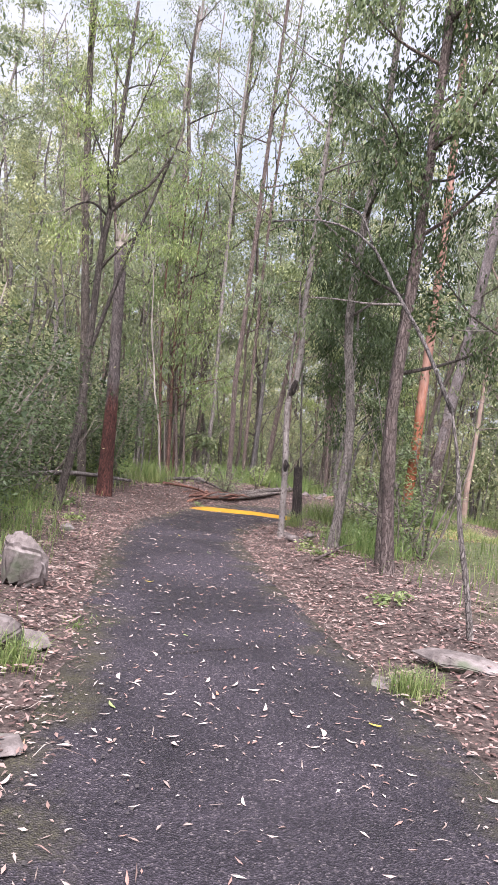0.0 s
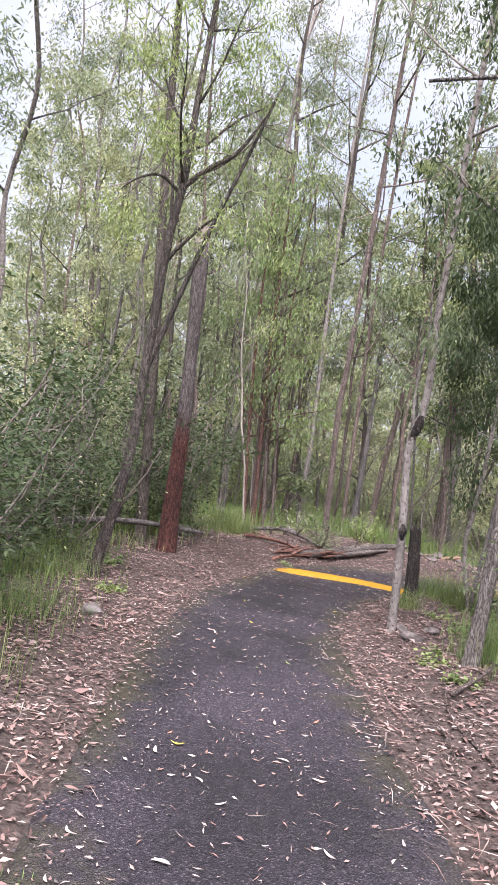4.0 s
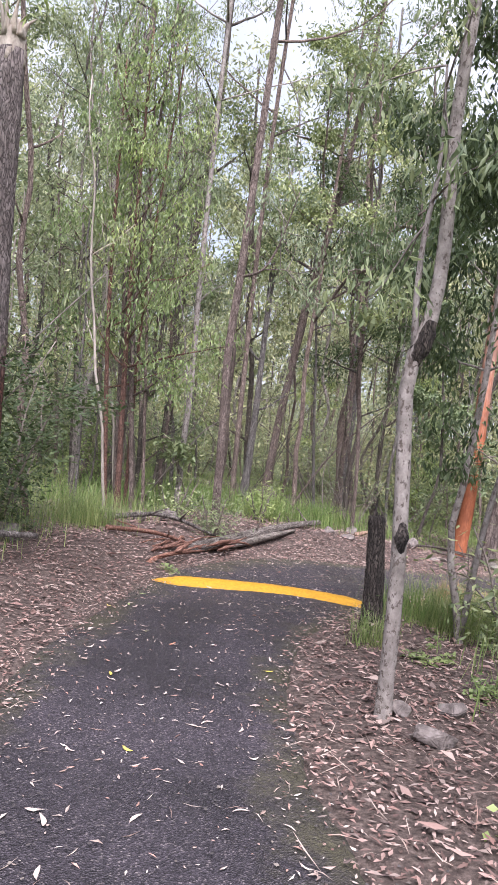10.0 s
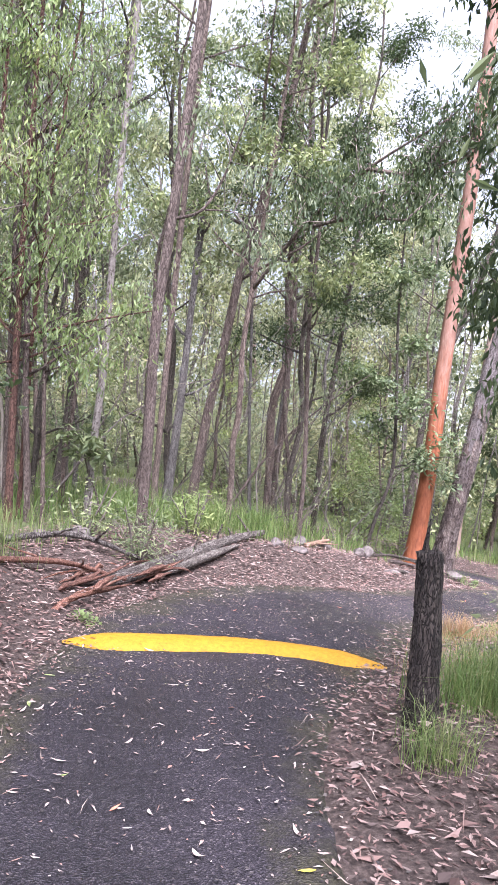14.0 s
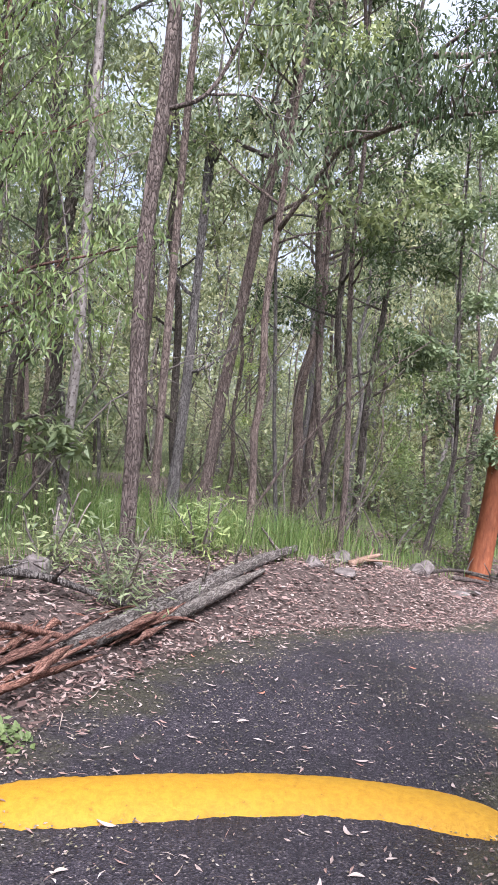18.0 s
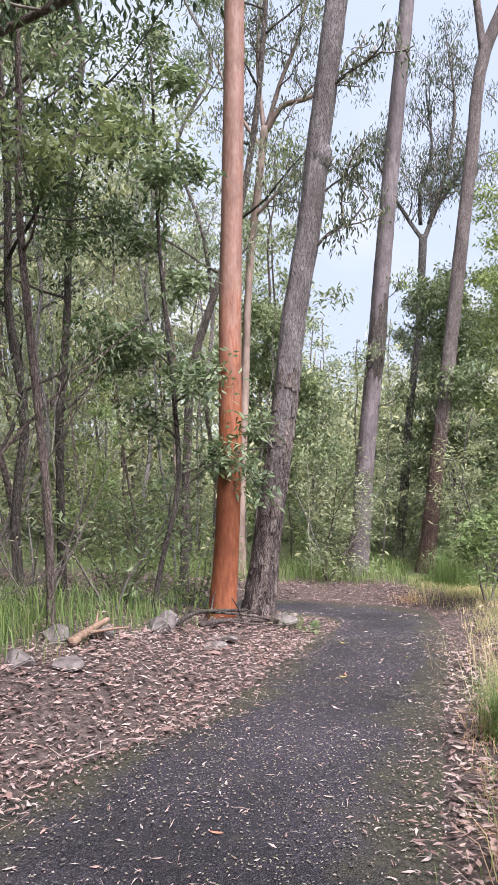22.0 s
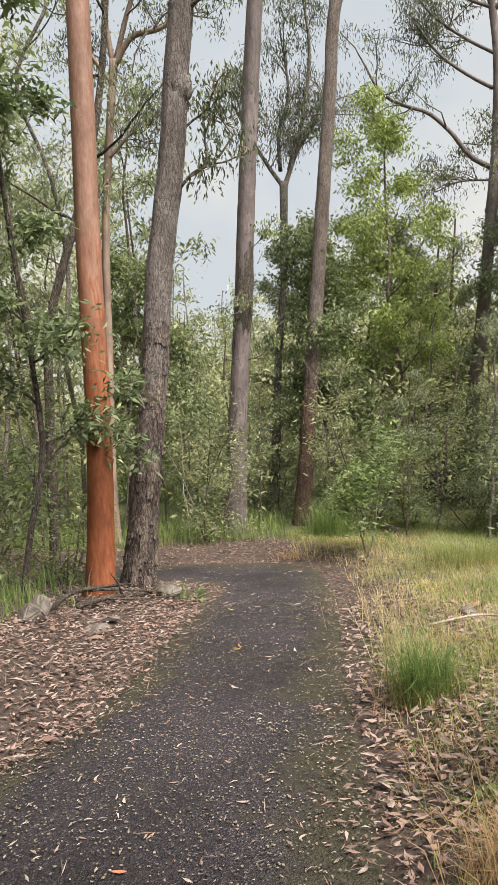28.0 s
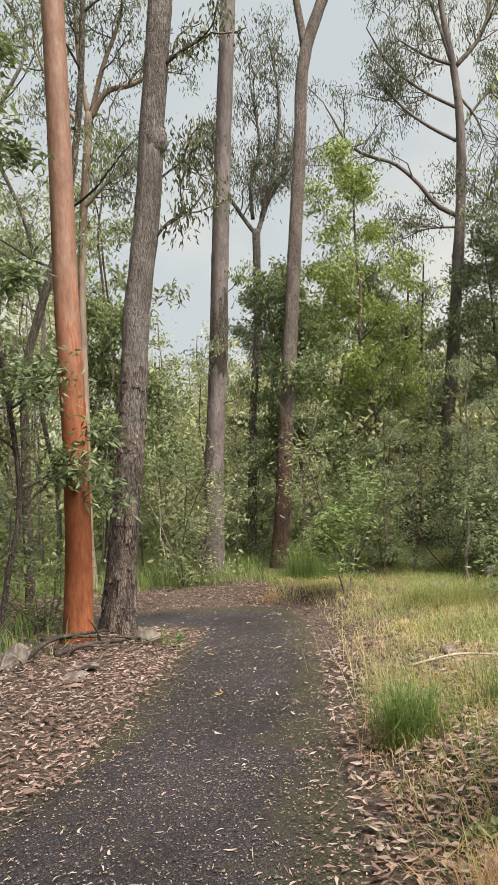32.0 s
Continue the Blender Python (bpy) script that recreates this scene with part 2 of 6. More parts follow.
M["dead_wood"] = bark("dead_wood", (0.20, 0.17, 0.14), (0.34, 0.30, 0.26), (0.46, 0.43, 0.38), grain=(14, 14, 2), depth=0.006, cracks=False)
M["char"] = bark("char", (0.013, 0.011, 0.010), (0.055, 0.045, 0.040), (0.15, 0.125, 0.11), grain=(10, 10, 1.5), depth=0.03)
M["twig"] = bark("twig", (0.08, 0.067, 0.06), (0.18, 0.155, 0.14), (0.30, 0.265, 0.24), depth=0.005, cracks=False)
M["log_bark"] = bark("log_bark", (0.04, 0.034, 0.03), (0.17, 0.145, 0.13), (0.36, 0.33, 0.30), grain=(9, 9, 1.6), depth=0.03, patch=(0.30, 0.30, 0.27), patch_at=0.66)
M["split_bark"] = bark("split_bark", (0.06, 0.028, 0.02), (0.22, 0.105, 0.075), (0.36, 0.215, 0.165), grain=(14, 14, 2), depth=0.01)
M["fresh_wood"] = bark("fresh_wood", (0.20, 0.12, 0.08), (0.34, 0.22, 0.155), (0.45, 0.32, 0.24), grain=(14, 14, 2), depth=0.01, cracks=False)
M["gum_leaf"] = leafy("gum_leaf", [(0.106, 0.124, 0.083), (0.201, 0.224, 0.142), (0.177, 0.206, 0.142), (0.33, 0.342, 0.236)], through_light=0.3, vary=1.0)
# gum_leaf's greens made paler: bright haze over distant trees, put into the colour.
M["hazed_leaf"] = leafy("hazed_leaf", [(0.156, 0.174, 0.114), (0.288, 0.306, 0.198), (0.252, 0.276, 0.198), (0.42, 0.42, 0.294)], through_light=0.32, vary=1.0)
M["bright_leaf"] = leafy("bright_leaf", [(0.108, 0.146, 0.059), (0.184, 0.232, 0.097), (0.27, 0.319, 0.151), (0.151, 0.194, 0.092)], through_light=0.3, vary=1.0)
M["shrub_leaf"] = leafy("shrub_leaf", [(0.081, 0.109, 0.063), (0.149, 0.184, 0.103), (0.253, 0.287, 0.172), (0.115, 0.149, 0.092)], through_light=0.26, rough=0.48, vary=1.0)
M["dark_leaf"] = leafy("dark_leaf", [(0.035, 0.055, 0.028), (0.06, 0.085, 0.04), (0.095, 0.125, 0.06), (0.05, 0.07, 0.038)], through_light=0.3, rough=0.48)
M["crown_leaf"] = leafy("crown_leaf", [(0.06, 0.073, 0.05), (0.11, 0.125, 0.08), (0.09, 0.105, 0.07), (0.19, 0.2, 0.135)], through_light=0.25, vary=0.4)
# Yellow-green leaves brightened in colour to look sunlit behind the trunks.
M["sunlit_gold_leaf"] = leafy("sunlit_gold_leaf", [(0.224, 0.23, 0.134), (0.381, 0.375, 0.224), (0.314, 0.314, 0.207), (0.47, 0.448, 0.291)], through_light=0.3)
M["lush_grass"] = leafy("lush_grass", [(0.085, 0.14, 0.045), (0.13, 0.2, 0.065), (0.19, 0.26, 0.09), (0.25, 0.27, 0.13)], rough=0.55, through_light=0.35)
M["red_grass"] = leafy("red_grass", [(0.42, 0.25, 0.16), (0.52, 0.36, 0.24), (0.36, 0.20, 0.13), (0.46, 0.36, 0.20)], rough=0.7, through_light=0.35)
M["grass"] = leafy("grass", [(0.1, 0.15, 0.055), (0.155, 0.21, 0.075), (0.215, 0.265, 0.105), (0.3, 0.295, 0.165)], rough=0.6, through_light=0.35)
M["mixed_grass"] = leafy("mixed_grass", [(0.20, 0.255, 0.085), (0.34, 0.325, 0.17), (0.25, 0.31, 0.115), (0.43, 0.375, 0.225)], rough=0.65, through_light=0.4)
M["dry_grass"] = leafy("dry_grass", [(0.48, 0.37, 0.23), (0.56, 0.46, 0.31), (0.42, 0.31, 0.19), (0.42, 0.39, 0.22)], rough=0.7, through_light=0.35)
M["litter"] = leafy("litter", [(0.074, 0.044, 0.04), (0.197, 0.123, 0.108), (0.286, 0.197, 0.178), (0.148, 0.079, 0.069), (0.394, 0.305, 0.276), (0.049, 0.032, 0.03), (0.108, 0.067, 0.059)], rough=0.75, through_light=0.0, spread=0.3)
M["path_leaf"] = leafy("path_leaf", [(0.36, 0.29, 0.265), (0.26, 0.185, 0.16), (0.43, 0.38, 0.355), (0.31, 0.175, 0.145), (0.20, 0.155, 0.135)], rough=0.6, through_light=0.0, spread=0.2)
M["pink_litter"] = leafy("pink_litter", [(0.276, 0.179, 0.161), (0.34, 0.248, 0.225), (0.202, 0.11, 0.097), (0.386, 0.313, 0.285), (0.138, 0.083, 0.074)], rough=0.75, through_light=0.0, spread=0.3)
M["pale_grit"] = leafy("pale_grit", [(0.17, 0.14, 0.11), (0.28, 0.235, 0.195), (0.11, 0.095, 0.07), (0.21, 0.19, 0.125)], rough=0.85, through_light=0.0, spread=0.2)
M["gravel"] = leafy("gravel", [(0.03, 0.026, 0.028), (0.07, 0.06, 0.06), (0.045, 0.04, 0.04), (0.16, 0.135, 0.12)], rough=0.9, through_light=0.0, spread=0.2)
M["stick_litter"] = leafy("stick_litter", [(0.20, 0.14, 0.12), (0.38, 0.31, 0.27), (0.12, 0.085, 0.075), (0.30, 0.19, 0.16)], rough=0.8, through_light=0.0, spread=0.2)
M["red_leaf"] = leafy("red_leaf", [(0.42, 0.14, 0.10), (0.48, 0.22, 0.14)], rough=0.55, through_light=0.0, spread=0.2)
M["yellow_leaf"] = leafy("yellow_leaf", [(0.50, 0.36, 0.06), (0.46, 0.40, 0.08)], rough=0.55, through_light=0.0, spread=0.2)
M["green_leaf"] = leafy("green_leaf", [(0.30, 0.34, 0.15), (0.22, 0.30, 0.10)], rough=0.55, through_light=0.0, spread=0.2)


def make_stone():
    m, n, l, b = material("weathered_stone", 0.9)
    v = mapped(n, l, (1, 1, 1))
    f = noise_fac(n, l, v, 7.0, 8.0, 0.7)
    r = ramp(n, (0.3, (0.045, 0.038, 0.036)), (0.48, (0.14, 0.117, 0.108)), (0.68, (0.27, 0.235, 0.222)))
    l.new(f, r.inputs["Fac"])
    g = noise_fac(n, l, v, 2.5, 4.0)
    gr = ramp(n, (0.56, (0, 0, 0)), (0.66, (1, 1, 1)))
    l.new(g, gr.inputs["Fac"])
    l.new(mixed(n, l, gr.outputs["Color"], r.outputs["Color"], (0.10, 0.11, 0.075)), b.inputs["Base Color"])
    bump(n, l, b, f, 0.8, 0.03)
    return m


def make_asphalt():
    m, n, l, b = material("old_asphalt", 0.82)
    v = mapped(n, l, (1, 1, 1))
    vor = node(n, "ShaderNodeTexVoronoi", Scale=135.0)
    l.new(v, vor.inputs["Vector"])
    stone = ramp(n, (0.0, (0.017, 0.0142, 0.0182)), (0.55, (0.0355, 0.0298, 0.0368)), (0.9, (0.063, 0.053, 0.063)), (1.0, (0.15, 0.128, 0.128)))
    sep = n.new("ShaderNodeSeparateColor")
    l.new(vor.outputs["Color"], sep.inputs["Color"])
    l.new(sep.outputs["Red"], stone.inputs["Fac"])
    worn = noise_fac(n, l, v, 0.9, 5.0, 0.6)
    wr = ramp(n, (0.36, (0.62, 0.62, 0.63)), (0.5, (0.95, 0.95, 0.95)), (0.66, (1.35, 1.33, 1.33)))
    l.new(worn, wr.inputs["Fac"])
    mul = n.new("ShaderNodeMix")
    mul.data_type, mul.blend_type = "RGBA", "MULTIPLY"
    mul.inputs["Factor"].default_value = 1.0
    l.new(stone.outputs["Color"], mul.inputs["A"])
    l.new(wr.outputs["Color"], mul.inputs["B"])
    coarse = ramp(n, (0.3, (0.68, 0.68, 0.69)), (0.7, (1.3, 1.28, 1.28)))
    l.new(noise_fac(n, l, v, 34.0, 5.0, 0.8), coarse.inputs["Fac"])
    mul2 = n.new("ShaderNodeMix")
    mul2.data_type, mul2.blend_type = "RGBA", "MULTIPLY"
    mul2.inputs["Factor"].default_value = 1.0
    l.new(mul.outputs["Result"], mul2.inputs["A"])
    l.new(coarse.outputs["Color"], mul2.inputs["B"])
    edge = n.new("ShaderNodeAttribute")
    edge.attribute_name = "edge"
    mn = noise_fac(n, l, v, 2.3, 6.0, 0.7)
    add = n.new("ShaderNodeMath")
    add.operation = "MULTIPLY_ADD"
    add.inputs[1].default_value = 0.35
    l.new(edge.outputs["Fac"], add.inputs[0])
    l.new(mn, add.inputs[2])
    mr = ramp(n, (0.66, (0, 0, 0)), (0.9, (0.8, 0.8, 0.8)))
    l.new(add.outputs["Value"], mr.inputs["Fac"])
    fine = noise_fac(n, l, v, 60.0, 3.0)
    moss = ramp(n, (0.35, (0.032, 0.027, 0.018)), (0.65, (0.082, 0.076, 0.041)))
    l.new(fine, moss.inputs["Fac"])
    l.new(mixed(n, l, mr.outputs["Color"], mul2.outputs["Result"], moss.outputs["Color"]), b.inputs["Base Color"])
    rr = ramp(n, (0.36, (0.5, 0.5, 0.5)), (0.6, (0.85, 0.85, 0.85)))
    l.new(worn, rr.inputs["Fac"])
    l.new(rr.outputs["Color"], b.inputs["Roughness"])
    bump(n, l, b, vor.outputs["Distance"], 0.8, 0.014)
    return m


def make_soil():
    m, n, l, b = material("forest_soil", 0.95)
    v = mapped(n, l, (1, 1, 1))
    f = noise_fac(n, l, v, 26.0, 6.0, 0.75)
    r = ramp(n, (0.3, (0.025, 0.0185, 0.0165)), (0.5, (0.08, 0.058, 0.05)), (0.68, (0.17, 0.128, 0.11)))
    l.new(f, r.inputs["Fac"])
    away = n.new("ShaderNodeAttribute")
    away.attribute_name = "edge"
    g = noise_fac(n, l, v, 14.0, 5.0, 0.7)
    gr = ramp(n, (0.3, (0.05, 0.055, 0.026)), (0.55, (0.12, 0.14, 0.06)), (0.72, (0.21, 0.20, 0.11)))
    l.new(g, gr.inputs["Fac"])
    l.new(mixed(n, l, away.outputs["Fac"], r.outputs["Color"], gr.outputs["Color"]), b.inputs["Base Color"])
    bump(n, l, b, f, 0.9, 0.03)
    return m


def make_yellow():
    m, n, l, b = material("worn_yellow_paint", 0.6)
    v = mapped(n, l, (1, 1, 1))
    f = noise_fac(n, l, v, 30.0, 7.0, 0.7)
    r = ramp(n, (0.27, (0.06, 0.05, 0.03)), (0.36, (0.36, 0.18, 0.012)), (0.6, (0.45, 0.24, 0.016)))
    l.new(f, r.inputs["Fac"])
    l.new(r.outputs["Color"], b.inputs["Base Color"])
    bump(n, l, b, f, 0.5, 0.01)
    return m


M["stone"], M["asphalt"], M["soil"], M["yellow"] = make_stone(), make_asphalt(), make_soil(), make_yellow()


# ---- mesh helpers ----
class Shape:
    """Collects vertices and quads for one mesh."""

    def __init__(self):
        self.v, self.q, self.n = [], [], 0

    def add(self, v, q):
        self.v.append(np.asarray(v, float).reshape(-1, 3))
        self.q.append(np.asarray(q, int).reshape(-1, 4) + self.n)
        self.n += len(self.v[-1])
        return self

    def mesh(self, name, mat, smooth=True):
        me = bpy.data.meshes.new(name)
        v, q = np.concatenate(self.v), np.concatenate(self.q)
        me.vertices.add(len(v))
        me.vertices.foreach_set("co", v.ravel())
        me.loops.add(q.size)
        me.loops.foreach_set("vertex_index", q.ravel().astype(np.int32))
        me.polygons.add(len(q))
        me.polygons.foreach_set("loop_start", np.arange(0, q.size, 4, dtype=np.int32))
        me.polygons.foreach_set("use_smooth", np.full(len(q), smooth))
        me.update()
        me.validate()
        me.materials.append(mat)
        return me


def part(name, shape, mat, parent=None, label="", smooth=True):
    ob = new(name, shape.mesh(name, mat, smooth))
    if parent:
        ob.parent = parent
    return tagged(ob, label)


def thing(name, place, label, category, group="", kind=""):
    ob = new(name)
    ob.empty_display_size = 0.1
    ob.location = place
    return tagged(ob, label, category, group, kind)


def spline(points, count):
    """A smooth line through a few points."""
    p = np.asarray(points, float)
    if len(p) == 2:
        return p[0] + np.linspace(0, 1, count)[:, None] * (p[1] - p[0])
    h = np.linalg.norm(np.diff(p, axis=0), axis=1)
    s = np.concatenate([[0], np.cumsum(h)])
    slope = np.diff(p, axis=0) / h[:, None]
    m = np.vstack([slope[:1], (slope[:-1] * h[1:, None] + slope[1:] * h[:-1, None]) / (h[1:] + h[:-1])[:, None], slope[-1:]])
    u = np.linspace(0, s[-1] - 1e-9, count)
    i = np.clip(np.searchsorted(s, u, "right") - 1, 0, len(h) - 1)
    f = ((u - s[i]) / h[i])[:, None]
    g = h[i][:, None]
    return (2 * f**3 - 3 * f**2 + 1) * p[i] + (f**3 - 2 * f**2 + f) * g * m[i] + (3 * f**2 - 2 * f**3) * p[i + 1] + (f**3 - f**2) * g * m[i + 1]


def tube(shape, line, radii, sides=8, rough=0.0, rng=None, flare=0.0):
    """A limb along a line, thinning from radius to radius, with an uneven skin, closed at its ends."""
    line = np.asarray(line, float)
    k = len(line)
    r = np.interp(np.linspace(0, 1, k), np.linspace(0, 1, len(radii)), radii)
    if flare:
        s = np.concatenate([[0], np.cumsum(np.linalg.norm(np.diff(line, axis=0), axis=1))])
        r = r * (1 + flare * np.exp(-s / (3.0 * radii[0])))
    d = np.gradient(line, axis=0)
    d /= np.linalg.norm(d, axis=1, keepdims=True) + 1e-9
    a = np.zeros_like(d)
    turn = np.cross(d[0], (1.0, 0, 0) if abs(d[0, 0]) < 0.7 else (0, 0, 1.0))
    for i in range(k):
        turn = turn - d[i] * (turn @ d[i])
        turn = turn / np.linalg.norm(turn)
        a[i] = turn
    b = np.cross(d, a)
    th = np.arange(sides) * 2 * np.pi / sides
    rr = np.repeat(r[:, None], sides, 1)
    if rough and rng is not None:
        rr = rr * (1 + rough * rng.normal(size=rr.shape) + rough * np.repeat(rng.normal(size=(1, sides)), k, 0))
    v = line[:, None] + rr[..., None] * (np.cos(th)[None, :, None] * a[:, None] + np.sin(th)[None, :, None] * b[:, None])
    v = np.concatenate([v.reshape(-1, 3), line[:1], line[-1:]])
    i, j = np.meshgrid(np.arange(k - 1), np.arange(sides), indexing="ij")
    j2 = (j + 1) % sides
    q = np.stack([i * sides + j, i * sides + j2, (i + 1) * sides + j2, (i + 1) * sides + j], -1).reshape(-1, 4)
    e = np.arange(0, sides, 2)
    low = np.stack([np.full_like(e, k * sides), (e + 2) % sides, (e + 1) % sides, e], -1)
    top = np.stack([np.full_like(e, k * sides + 1), (k - 1) * sides + e, (k - 1) * sides + (e + 1) % sides, (k - 1) * sides + (e + 2) % sides], -1)
    shape.add(v, np.concatenate([q, low, top]))


def leaves(shape, places, length, width, rng, droop=0.6, flat=False, level=0.0):
    """One folded blade at every place, of random turn; droop 1 hangs straight down."""
    n = len(places)
    if not n:
        return
    az = rng.uniform(0, 2 * np.pi, n)
    out = np.stack([np.cos(az), np.sin(az), np.zeros(n)], -1)
    if flat:
        d = out + np.stack([np.zeros(n), np.zeros(n), rng.normal(0, 0.12, n)], -1)
    else:
        d = out * (1 - droop) + np.stack([0 * az, 0 * az, -droop + rng.normal(0, 0.35, n)], -1)
    d /= np.linalg.norm(d, axis=1, keepdims=True)
    ref = rng.normal(size=(n, 3)) if not flat else np.stack([rng.normal(0, 0.25, n), rng.normal(0, 0.25, n), np.ones(n)], -1)
    if level:
        ref = np.stack([rng.normal(0, 0.5, n), rng.normal(0, 0.5, n), np.full(n, 1.0)], -1) * level + ref * (1 - level)
    side = np.cross(d, ref)
    side /= np.linalg.norm(side, axis=1, keepdims=True) + 1e-9
    up = np.cross(side, d)
    ln = length * rng.uniform(0.65, 1.25, n)[:, None]
    wd = width * rng.uniform(0.7, 1.25, n)[:, None]
    lift = up * ln * (rng.uniform(-0.12, 0.16, n)[:, None])
    v = np.stack([places, places + d * ln * 0.42 + side * wd * 0.5 + lift, places + d * ln, places + d * ln * 0.42 - side * wd * 0.5 + lift], 1)
    shape.add(v, np.arange(4 * n).reshape(-1, 4))


def blades(shape, roots, height, rng, lean=0.5, width=0.006):
    """Grass: each blade two quads, arching over to its tip."""
    n = len(roots)
    az = rng.uniform(0, 2 * np.pi, n)
    out = np.stack([np.cos(az), np.sin(az), np.zeros(n)], -1)
    side = np.stack([-np.sin(az), np.cos(az), np.zeros(n)], -1) * width * rng.uniform(0.6, 1.3, n)[:, None]
    h = height * rng.uniform(0.45, 1.15, n)[:, None]
    le = lean * rng.uniform(0.2, 1.3, n)[:, None]
    up = np.array([[0, 0, 1.0]])
    mid = roots + up * h * 0.6 + out * h * le * 0.35
    tip = roots + up * h * (1 - 0.35 * le) + out * h * le
    v = np.stack([roots - side, roots + side, mid + side * 0.8, mid - side * 0.8, tip + side * 0.12, tip - side * 0.12], 1)
    f = np.array([[0, 1, 2, 3], [3, 2, 4, 5]])
    shape.add(v, (np.arange(n)[:, None, None] * 6 + f[None]).reshape(-1, 4))


# ---- lie of the land ----
LEFT = np.array([(-0.9, -6), (-0.75, 0), (-0.85, 3), (-1.05, 5), (-1.35, 7.2), (-1.55, 9.3), (-1.55, 11), (-1.42, 12.3), (-1.0, 14.2), (-0.72, 15.2), (-0.15, 16.15), (0.7, 17.05),
                 (1.6, 17.75), (2.4, 18.0), (3.2, 18.6), (4.1, 19.35), (5.1, 20.15), (5.9, 20.6), (6.3, 21.1), (6.1, 21.65), (5.4, 22.25), (4.3, 23.0), (2.6, 24.0), (0, 25.4)])
RIGHT = np.array([(1.5, -6), (1.45, 0), (1.32, 3.3), (1.08, 4.4), (0.85, 5.4), (0.68, 6.4), (0.48, 7.3), (0.36, 8.2), (0.24, 9.2), (0.12, 10.5), (0.24, 11.6), (0.5, 12.6), (0.85, 13.3),
                  (1.36, 14.1), (2.1, 15.25), (2.75, 16.02), (3.5, 16.7), (4.25, 17.35), (5.45, 18.4), (6.7, 19.5), (7.75, 20.6), (8.3, 21.4), (8.15, 22.0), (7.5, 22.55), (6.5, 23.2), (5.0, 24.2), (3.0, 25.5), (0.5, 27.0)])
OUTLINE = np.concatenate([LEFT, RIGHT[::-1]])


def ease(a, b, v):
    t = np.clip((v - a) / (b - a), 0, 1)
    return t * t * (3 - 2 * t)


def to_path(x, y):
    """Metres outside the path's edge; negative on the path."""
    x, y = np.atleast_1d(np.asarray(x, float)), np.atleast_1d(np.asarray(y, float))
    best, inside = np.full(x.shape, 1e9), np.zeros(x.shape, bool)
    for p, q in zip(OUTLINE, np.roll(OUTLINE, -1, 0)):
        e = q - p
        t = np.clip(((x - p[0]) * e[0] + (y - p[1]) * e[1]) / (e @ e), 0, 1)
        best = np.minimum(best, np.hypot(x - p[0] - t * e[0], y - p[1] - t * e[1]))
        if p[1] != q[1]:
            inside ^= ((p[1] > y) != (q[1] > y)) & (x < (q[0] - p[0]) * (y - p[1]) / (q[1] - p[1]) + p[0])
    return np.where(inside, -best, best)


def road(x, y):
    return -0.030 * np.clip(y, 0, 60) - 0.08 * np.clip(x - 0.3, 0, 12) * ease(12, 18, y)


def waves(x, y):
    return 0.5 * (np.sin(0.9 * x + 1.3 * np.sin(0.6 * y)) * np.cos(0.8 * y + 0.5) + 0.5 * np.sin(2.3 * x - 1.7 * y + 0.4))


def land(x, y, d=None):
    """The ground's height."""
    x, y = np.atleast_1d(np.asarray(x, float)), np.atleast_1d(np.asarray(y, float))
    d = to_path(x, y) if d is None else d
    on_left = np.where(y < 14, x < 0, x < y - 14.6)
    left = (0.10 + 0.22 * ease(10.5, 15, y)) * (1 - 0.6 * ease(2.2, 4.5, x))
    right = 0.16 - 0.08 * ease(8.5, 10, y) * (1 - ease(13.5, 15.5, y))
    z = road(x, y) + np.where(on_left, left, right) * ease(0, 0.9, d) + 0.06 * waves(x, y) * ease(0.3, 2.5, d)
    z = z + 0.012 * np.sin(7.1 * x + 2 * np.sin(5.3 * y)) * ease(0, 0.4, d)
    z = z + 0.16 * np.exp(-((x - 1.1) ** 2 + (y - 12.8) ** 2) / 0.13) * ease(0, 0.3, d)
    far = np.hypot(x - 3, y - 14)
    return z - 0.045 * ease(0.02, -0.12, d) + 5 * ease(45, 150, far)


def at(x, y, up=0.0):
    return (x, y, float(land(x, y)[0]) + up)


def steps(low, high, fine, reach):
    mid = np.arange(low, high + fine / 2, fine)
    grow = fine * 1.25 ** np.arange(1, 60)
    out = np.cumsum(grow)
    out = out[out < reach]
    return np.concatenate([(low - out)[::-1], mid, high + out])


gx, gy = np.meshgrid(steps(-4, 12, 0.13, 900), steps(-1, 27, 0.13, 900), indexing="ij")
gd = to_path(gx.ravel(), gy.ravel())
gz = land(gx.ravel(), gy.ravel(), gd)
a, b = np.meshgrid(np.arange(gx.shape[0] - 1), np.arange(gx.shape[1] - 1), indexing="ij")
w = gx.shape[1]
ground = Shape().add(np.stack([gx.ravel(), gy.ravel(), gz], -1), np.stack([a * w + b, (a + 1) * w + b, (a + 1) * w + b + 1, a * w + b + 1], -1))
ground = tagged(new("ground", ground.mesh("ground", M["soil"])), "brown leaf-littered forest soil turning to grass", "ground", kind="structure")
mask = ground.data.attributes.new("edge", "FLOAT", "POINT")
mask.data.foreach_set("value", np.clip(ease(1.2, 3.0, gd + 0.8 * waves(2 * gx.ravel(), 2 * gy.ravel())), 0, 1).astype(np.float32))

# The path: rows from edge to edge with frayed rims.
rng = np.random.default_rng(5)
rows, across = 420, 26


def resampled(line, count):
    s = np.concatenate([[0], np.cumsum(np.hypot(*np.diff(line, axis=0).T))])
    u = np.linspace(0, s[-1], count)
    return np.stack([np.interp(u, s, line[:, 0]), np.interp(u, s, line[:, 1])], -1)


